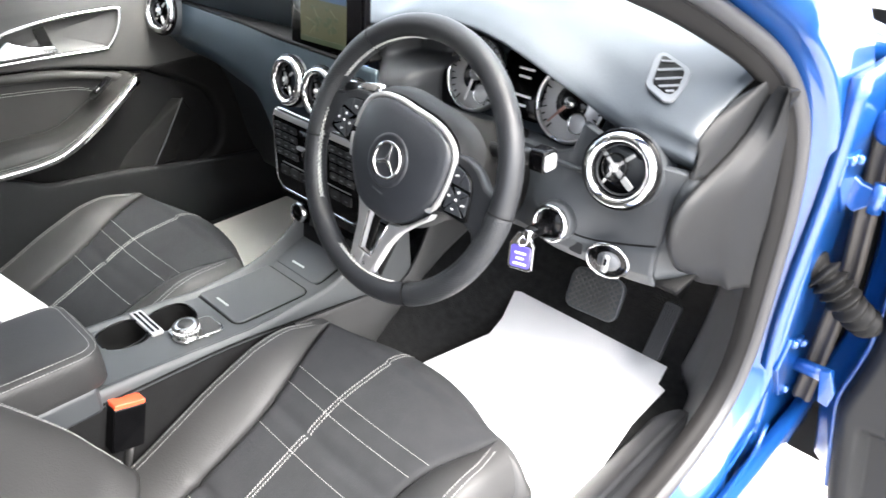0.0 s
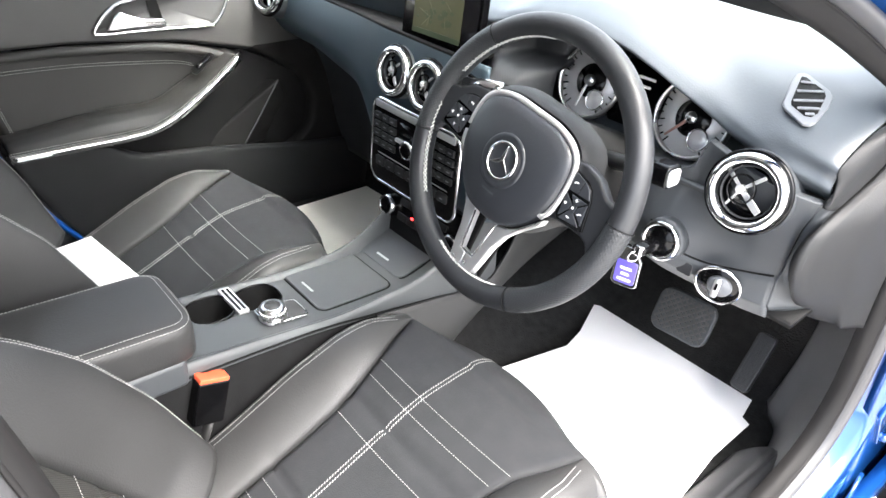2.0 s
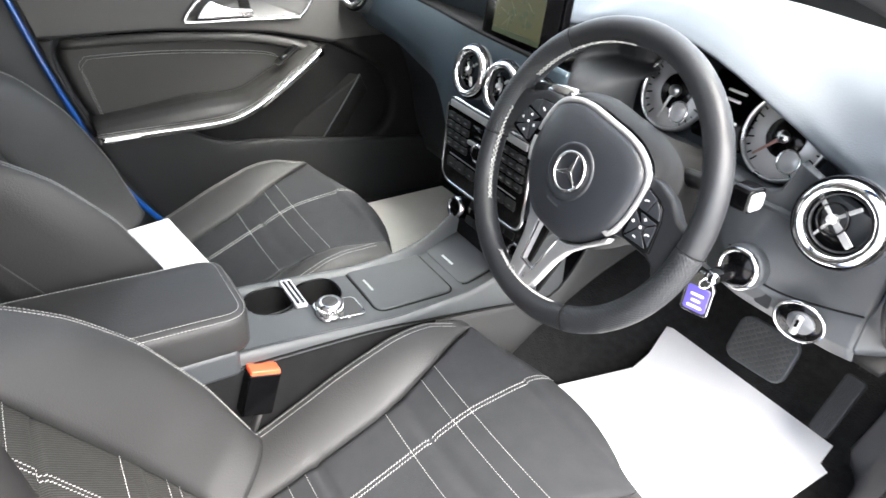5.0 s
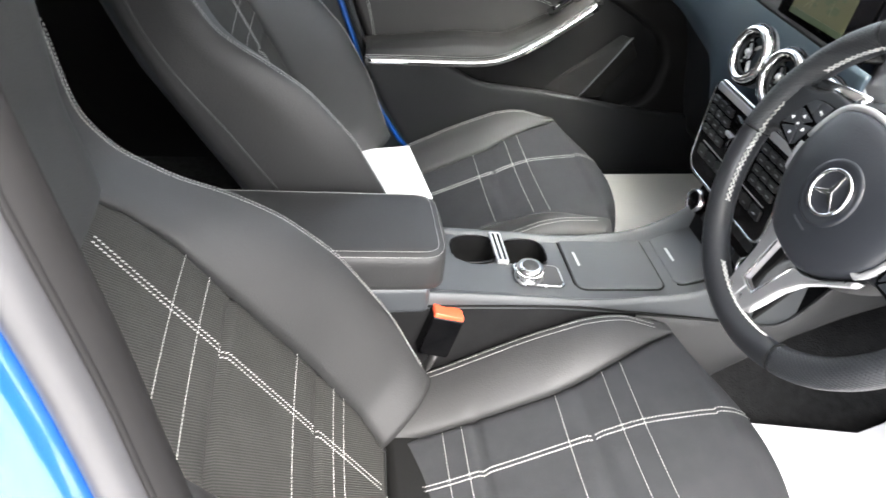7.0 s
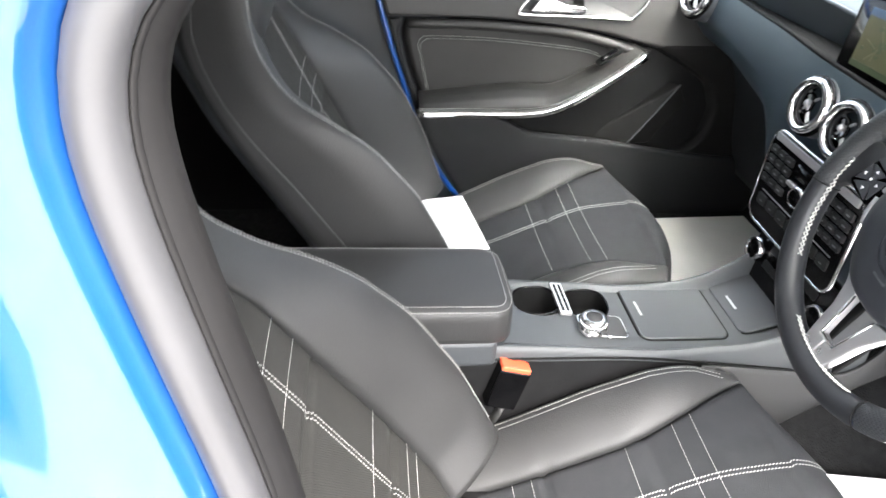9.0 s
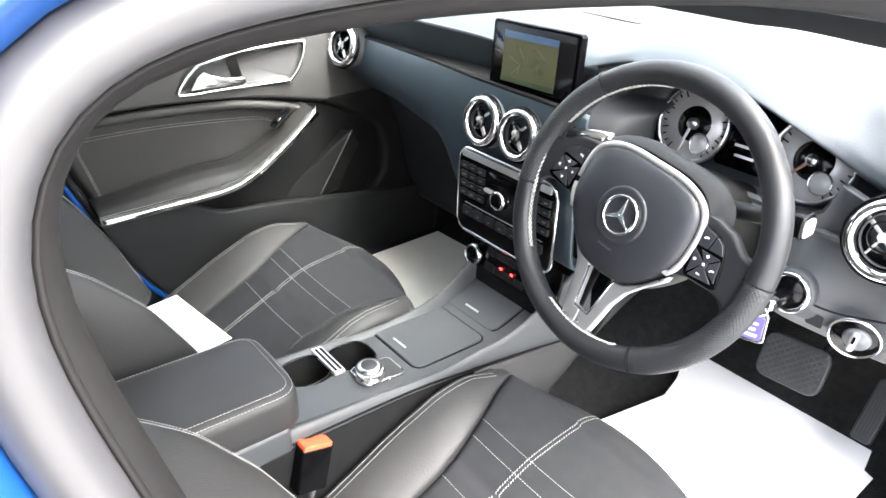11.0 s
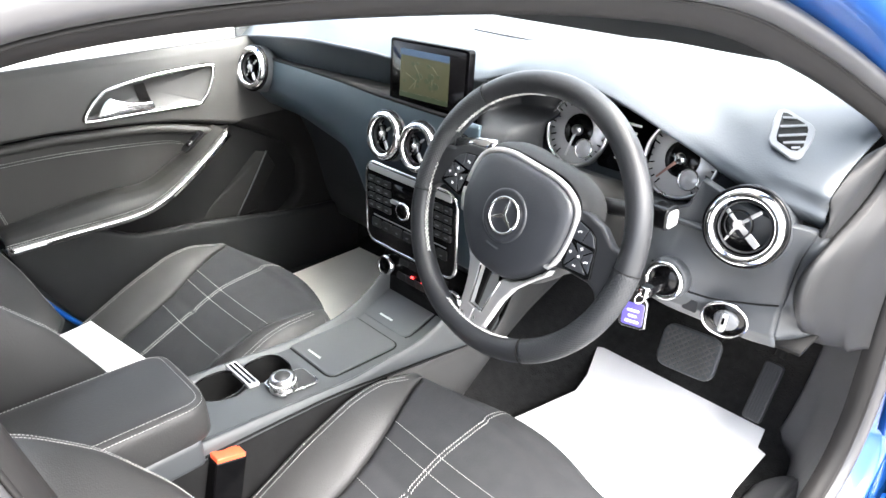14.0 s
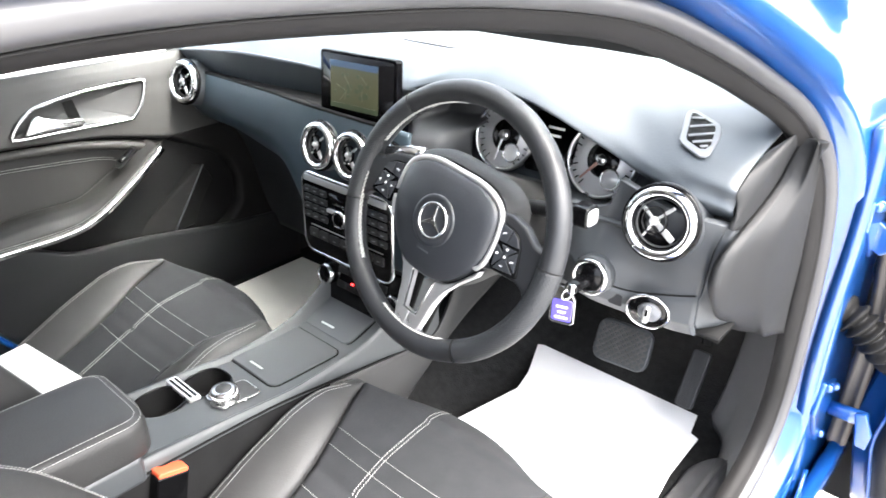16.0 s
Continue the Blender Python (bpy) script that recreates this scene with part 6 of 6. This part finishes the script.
BEZEL = [(-0.203, 0.801), (-0.188, 0.822), (-0.169, 0.838), (-0.142, 0.852), (-0.049, 0.864), (0.074, 0.866), (0.086, 0.855), (0.070, 0.818), (0.048, 0.793), (0.030, 0.788), (-0.099, 0.793), (-0.188, 0.795)]


def in_handle(y, z):
    """1 inside the handle's bezel, 0 outside."""
    odd = False
    for (a, b), (c, d) in zip(BEZEL, BEZEL[1:] + BEZEL[:1]):
        if (b > z) != (d > z) and y < a + (c - a) * (z - b) / (d - b):
            odd = not odd
    return 1.0 if odd else 0.0


def upper_f(u, v):
    y = -0.2
    for _ in range(3):
        z = insert_top(y) + 0.007 + (0.906 - insert_top(y)) * v
        y = door_back(z) + (0.34 - door_back(z)) * u
    d = min(1.0, v * 0.16 / 0.010)
    return (door_x(y, z) + 0.010 - 0.014 * (1 - d) ** 2 - 0.016 * in_handle(y, z), y, z)


def rear_trim_f(u, v):
    z = 0.53 + 0.25 * v
    a, b = door_back(z), insert_rear(min(z, 0.765)) - 0.006
    d = min(1.0, (1 - u) * 2)
    return (door_x(-0.3, z) + 0.010 - 0.012 * (1 - d) ** 2, a + (b - a) * u, z)


def ledge(y):
    return smooth_interp(y, [-0.45, -0.225, -0.165, 0.0, 0.22, 0.34, 0.50], [0.572, 0.572, 0.527, 0.510, 0.468, 0.452, 0.44])


def lower_door_f(u, v):
    k = min(v / 0.8, 1.0)
    y = 0.0
    for _ in range(3):
        z = 0.24 + (ledge(y) - 0.24) * k
        y = door_back(z) + (0.46 - door_back(z)) * u
    x = door_x(0, z) + 0.022 + 0.010 * k
    if v > 0.8:
        c = (v - 0.8) / 0.2
        x -= 0.060 * c ** 1.5
        z += 0.006 * math.sin(math.pi * min(1, c * 1.5)) - 0.02 * max(0, c - 0.4)
    return (x, y, z)


surface("upper_panel", upper_f, 180, 50, DOOR_TOP, pdoor, "dark grey upper door panel, coloured paler as if lit", thick=0.015)
surface("rear_trim", rear_trim_f, 8, 24, DOOR_GREY, pdoor, "dark grey panel edge behind the insert", thick=0.012)
surface("insert_panel", insert_f, 60, 40, DOOR_LEATHER, pdoor, "black leather door insert", thick=0.012)
surface("lower_panel", lower_door_f, 44, 40, DOOR_GREY, pdoor, "dark grey lower door panel with a ledge", thick=0.006)
# the pocket's deep shade is painted into its colour
surface("pocket", lambda u, v: (door_x(0, 0.5) - 0.020 + 0.01 * math.sin(math.pi * v), -0.30 + 0.72 * u, 0.42 + 0.36 * v), 12, 12, MATT_BLACK, pdoor, "door pocket recess, coloured black for the shade inside", thick=0.01)
surface("door_core", lambda u, v: (-0.665, -0.50 + 0.98 * u + 0.22 * (1 - v) ** 2 * (1 - u), 0.25 + 0.62 * v), 12, 12, MATT_BLACK, pdoor, "black core behind the door panels", thick=0.01)
# speaker fin: a ridged wedge standing in the pocket
fin = [(-0.612, 0.190, 0.642), (-0.620, 0.092, 0.489), (-0.645, -0.005, 0.500), (-0.648, 0.168, 0.640), (-0.652, 0.245, 0.560), (-0.652, 0.190, 0.480)]
obj("speaker_fin", fin, [(0, 1, 2), (0, 2, 3), (0, 4, 1), (4, 5, 1), (0, 3, 4), (1, 5, 2), (2, 5, 4, 3)], BLACK_RUBBER, pdoor, "dark ridged speaker wedge in the door pocket", smooth=False, bevel=0.004)
# paler tube laid along the ridge as a painted highlight
tube("ridge_highlight", [fin[0], ((fin[0][0] + fin[1][0]) / 2 + 0.001, 0.142, 0.566), fin[1]], 0.0021, PLASTIC, pdoor, "grey tube drawn as the highlight on the ridge of the wedge", n=8, count=10)


def pocket_front_f(u, v):
    """Door panel in front of the pocket, with a rounded rear edge."""
    z = 0.44 + 0.29 * v
    y0 = smooth_interp(z, [0.44, 0.475, 0.51, 0.58, 0.64, 0.68, 0.73], [0.150, 0.235, 0.268, 0.276, 0.250, 0.190, 0.090])
    y = y0 + (0.50 - y0) * u
    return (-0.648 + 0.030 * min(1.0, u / 0.09) ** 0.5, y, z)


surface("front_panel", pocket_front_f, 40, 26, BLACK_RUBBER, pdoor, "dark door panel ahead of the pocket", thick=0.006)
tube("insert_roll", [(-0.626, -0.438, 0.770), (-0.622, -0.30, 0.770), (-0.621, -0.222, 0.766), (-0.619, -0.14, 0.760), (-0.617, -0.068, 0.752), (-0.612, 0.02, 0.732), (-0.606, 0.075, 0.712)], 0.0105, DOOR_LEATHER, pdoor, "black padded roll over the insert", n=12, count=40)
surface("kick_panel", lambda u, v: (-0.66 + 0.03 * u, 0.28 + 0.45 * u, 0.27 + 0.40 * v), 6, 6, CARPET, pdoor, "black carpeted kick panel", thick=0.01)
# armrest and chrome strip
STRIP = [(-0.566, -0.41, 0.591), (-0.564, -0.30, 0.592), (-0.560, -0.17, 0.594), (-0.556, -0.10, 0.612), (-0.550, -0.02, 0.663), (-0.545, 0.065, 0.730)]
sp = smooth_path(STRIP, 40)
v_c, f_c = sweep(sp, [(0.004, -0.007), (0.004, 0.007), (-0.003, 0.008), (-0.003, -0.008)], False, side=(1, 0, 0))
obj("chrome_strip", v_c, f_c, CHROME, pdoor, "polished chrome strip")


def arm_rest_f(u, v):
    i = u * 39
    k = min(int(i), 38)
    p = sp[k].lerp(sp[k + 1], i - k)
    prof = [(0.0, 0.004), (0.002, 0.018), (-0.008, 0.034), (-0.03, 0.044), (-0.06, 0.046), (-0.075, 0.04)]
    j = v * 5
    m = min(int(j), 4)
    a, b = prof[m], prof[m + 1]
    t = j - m
    taper = smooth_interp(p.y, [-0.42, -0.29, -0.20, -0.15, -0.10, -0.04, 0.065], [0.62, 0.90, 1.12, 1.0, 0.72, 0.62, 0.08])
    return (p.x + a[0] + (b[0] - a[0]) * t, p.y, p.z + (a[1] + (b[1] - a[1]) * t) * taper)


surface("armrest", arm_rest_f, 40, 24, DOOR_LEATHER, pdoor, "black leather door armrest", thick=0.012)
surface("strip_underside", lambda u, v: (sp[int(u * 39)].x - 0.002 - 0.06 * v, sp[int(u * 39)].y, sp[int(u * 39)].z - 0.008 - 0.01 * v), 40, 4, PLASTIC, pdoor, "black panel under the strip", thick=0.004, flip=True)
# insert stitching
loop = [(-0.389, 0.619), (-0.406, 0.696), (-0.412, 0.724), (-0.404, 0.738), (-0.385, 0.743), (-0.264, 0.740), (-0.149, 0.730), (-0.049, 0.718), (-0.008, 0.706)]
lp = smooth_path([(0, a, b) for a, b in loop], 80)
for off in (0.0, 0.006):
    stitches("insert_stitching", [[(Vector((door_x(p.y, p.z) - 0.0018, p.y + off * 0.8, p.z - off)), Vector((1, 0, 0))) for p in lp]], pdoor)
stitches("armrest_stitching", [[(p + Vector((0.0025, 0, 0.010 + off)), Vector((1, 0, 0.3))) for p in sp] for off in (0.0, 0.0045)], pdoor)
# handle
bp_ = smooth_path([(0, a, b) for a, b in BEZEL], 70, True)
DX = 0.0145
v_b, f_b = sweep([Vector((door_x(p.y, p.z) + DX, p.y, p.z)) for p in bp_], circle(0.0038, 8, 0.8, 1.0), True)
obj("handle_bezel", v_b, f_b, CHROME, pdoor, "chrome handle bezel")
cy, cz = -0.06, 0.834
v_d = [Vector((door_x(p.y, p.z) + DX, p.y, p.z)) for p in bp_] + [Vector((door_x(p.y, p.z) + DX - 0.010, cy + (p.y - cy) * 0.93, cz + (p.z - cz) * 0.86)) for p in bp_] + [Vector((cx_, cy, cz)) for cx_ in (door_x(cy, cz) + DX - 0.012,)]
n_b = len(bp_)
f_d = [(i, (i + 1) % n_b, n_b + (i + 1) % n_b, n_b + i) for i in range(n_b)] + [(n_b + i, n_b + (i + 1) % n_b, 2 * n_b) for i in range(n_b)]
obj("handle_cup", v_d, f_d, GREY_PLASTIC, pdoor, "grey handle recess")
slab("handle", [(-0.182, 0.803), (-0.164, 0.828), (-0.150, 0.838), (-0.138, 0.831), (-0.107, 0.819), (-0.066, 0.815), (-0.060, 0.806), (-0.064, 0.799), (-0.134, 0.801)], 0.012, CHROME, pdoor, Matrix(((0, 0, 1, door_x(-0.12, 0.82) + 0.014), (1, 0, 0, 0), (0, 1, 0, 0), (0, 0, 0, 1))), "chrome pull handle", 0.004)
# flat black plate that draws the shadow at the end of the lever
slab("lever_shade", [(-0.092, 0.850), (-0.070, 0.852), (-0.062, 0.812), (-0.086, 0.816)], 0.0012, MATT_BLACK, pdoor, Matrix(((0, 0, 1, door_x(-0.075, 0.83) + 0.0055), (1, 0, 0, 0), (0, 1, 0, 0), (0, 0, 0, 1))), "black plate painted as the shadow beside the lever", smooth=False)
box("window_switch", (0.016, 0.040, 0.010), PIANO, pdoor, Matrix.Translation((-0.574, -0.004, 0.7225)) @ pose(0, 0, 0, 36), "black window switch", 0.003)
slab("switch_bezel", rounded(0.032, 0.060, 0.010), 0.004, MATT_BLACK, pdoor, Matrix.Translation((-0.576, -0.004, 0.7180)) @ pose(0, 0, 0, 36), "", 0.001)
box("switch_tab", (0.012, 0.010, 0.004), SATIN, pdoor, Matrix.Translation((-0.572, -0.014, 0.7205)) @ pose(0, 0, 0, 36), "silver switch tab", 0.001)
tube("painted_edge", [(-0.635, -0.535, 0.96), (-0.627, -0.496, 0.82), (-0.624, -0.468, 0.72), (-0.622, -0.435, 0.62), (-0.622, -0.395, 0.50), (-0.624, -0.340, 0.40), (-0.63, -0.29, 0.33)], 0.0065, PAINT, pdoor, "blue painted door edge", count=30, sx=1.0, sy=1.0)
surface("pillar_trim", lambda u, v: (-0.655, -0.90 + 0.48 * u + 0.16 * (1 - v), 0.30 + 0.85 * v), 8, 8, PLASTIC, shell, "black centre pillar trim", thick=0.01)

# folded flanges along the sill
for off, h in ((0.764, 0.334), (0.782, 0.326)):
    tube("sill_flange", [(off, -0.55, h), (off, 0.10, h), (off - 0.004, 0.36, h + 0.006), (off - 0.012, 0.45, h + 0.03)], 0.0035, PAINT, shell, "folded blue steel flange", n=8, count=24)
lathe("sill_plug", [(0.011, 0), (0.010, 0.003), (0, 0.004)], BLACK_RUBBER, shell, Matrix.Translation((0.748, 0.33, 0.335)), "black rubber plug", n=16)

# ---- driver's door, open ----
ddoor = thing("driver_door", "open blue driver's door with dark trim", "car door")
def door_front(z):
    """The front edge of the open door's trim."""
    return smooth_interp(z, [0.16, 0.20, 0.39, 0.42, 0.51, 0.63, 0.75, 0.90], [0.882, 0.873, 0.838, 0.845, 0.858, 0.853, 0.838, 0.815])


def inner_panel_f(u, v):
    z = 0.18 + 0.70 * v
    x = door_front(z) + 0.75 * u
    dip = 0.022 * max(0.0, min(1.0, (u - 0.055) / 0.012)) * max(0.0, min(1.0, (0.365 - z) / 0.012))
    return (x, 0.528 + 0.10 * u + 0.03 * max(0.0, 1 - u / 0.03) ** 2 + dip, z)


surface("inner_panel", inner_panel_f, 90, 70, DOOR_GREY, ddoor, "dark grey door panel with a pocket", thick=0.012)
surface("outer_skin", lambda u, v: (0.85 + 0.85 * u, 0.70 + 0.10 * u, 0.20 + 0.70 * v), 10, 10, PAINT, ddoor, "blue outer skin", thick=0.01, flip=True)
surface("edge", lambda u, v: (door_front(0.20 + 0.70 * v) - 0.045 * u + 0.012 * math.sin(math.pi * u), 0.556 + 0.075 * u, 0.20 + 0.70 * v), 14, 30, PAINT, ddoor, "blue painted front edge", thick=0.006)
surface("edge_fold", lambda u, v: (door_front(0.20 + 0.70 * v) - 0.045 + 0.02 * u, 0.631 + 0.07 * u, 0.20 + 0.70 * v), 6, 30, PAINT, ddoor, "blue folded door edge", thick=0.006)
def side_on(x, y=0.0, z=0.0):
    """A frame whose local x runs forward, local y up and local z out of the side of the car."""
    return Matrix(((0, 0, 1, x), (1, 0, 0, y), (0, 1, 0, z), (0, 0, 0, 1)))


upper_hinge = slab("hinge", [(0.436, 0.846), (0.500, 0.838), (0.530, 0.800), (0.532, 0.735), (0.500, 0.738), (0.440, 0.800)], 0.008, PAINT, ddoor, side_on(0.756), "upper blue painted steel hinge", 0.003)
slab("arm", [(0.757, 0.752), (0.757, 0.800), (0.775, 0.788), (0.795, 0.784), (0.832, 0.788), (0.834, 0.754), (0.795, 0.760), (0.775, 0.742)], 0.016, PAINT, upper_hinge, face(0, 0.520, 0), "", 0.003)
tube("knuckle", [(0.800, 0.508, 0.750), (0.800, 0.508, 0.794)], 0.010, PAINT, upper_hinge, n=16)
for by, bz in ((0.452, 0.836), (0.497, 0.824)):
    lathe("bolt", [(0.008, 0), (0.008, 0.004), (0.006, 0.008), (0, 0.009)], PAINT, upper_hinge, side_on(0.763, by, bz), n=8)
lower_hinge = slab("hinge", [(0.458, 0.527), (0.535, 0.495), (0.565, 0.430), (0.520, 0.380), (0.488, 0.390), (0.430, 0.480)], 0.008, PAINT, ddoor, side_on(0.756), "lower blue painted steel hinge", 0.003)
tube("barrel", [(0.762, 0.535, 0.436), (0.822, 0.520, 0.448)], 0.013, PAINT, lower_hinge, n=18)
slab("door_leaf", [(0.806, 0.462), (0.822, 0.468), (0.838, 0.43), (0.834, 0.400), (0.818, 0.402)], 0.010, PAINT, lower_hinge, face(0, 0.515, 0), "", 0.002)
for by, bz in ((0.472, 0.513), (0.528, 0.484), (0.505, 0.398)):
    lathe("bolt", [(0.008, 0), (0.008, 0.004), (0.006, 0.008), (0, 0.009)], PAINT, lower_hinge, side_on(0.763, by, bz), n=8)
strap = thing("door_check_strap", "blue painted bracket with a black rubber stop", "bracket")
lathe("bracket", [(0.026, 0), (0.026, 0.02), (0.020, 0.024), (0, 0.024)], PAINT, strap, face(0.790, 0.545, 0.865, 10, -20), "", n=24)
box("stop", (0.05, 0.03, 0.035), BLACK_RUBBER, strap, face(0.815, 0.525, 0.850, 10, -20), "black rubber stop", 0.006)
boot = thing("cable_boot", "black corrugated rubber cable boot between pillar and door", "cable boot")
bp = smooth_path([(0.735, 0.500, 0.630), (0.760, 0.495, 0.640), (0.790, 0.495, 0.620), (0.818, 0.505, 0.590), (0.845, 0.545, 0.550)], 140)
v_k, f_k = [], []
ringn = 14
for i, p in enumerate(bp):
    t = (bp[min(i + 1, 139)] - bp[max(i - 1, 0)]).normalized()
    u = t.cross(Vector((0, 0, 1))).normalized()
    w = t.cross(u)
    r = (0.026 + 0.006 * math.sin(i * 0.45)) * (1 - 0.2 * i / 139)
    v_k += [p + u * r * math.cos(2 * math.pi * j / ringn) + w * r * math.sin(2 * math.pi * j / ringn) for j in range(ringn)]
f_k = [(i * ringn + j, i * ringn + (j + 1) % ringn, (i + 1) * ringn + (j + 1) % ringn, (i + 1) * ringn + j) for i in range(139) for j in range(ringn)]
obj("bellows", v_k, f_k, BLACK_RUBBER, boot)
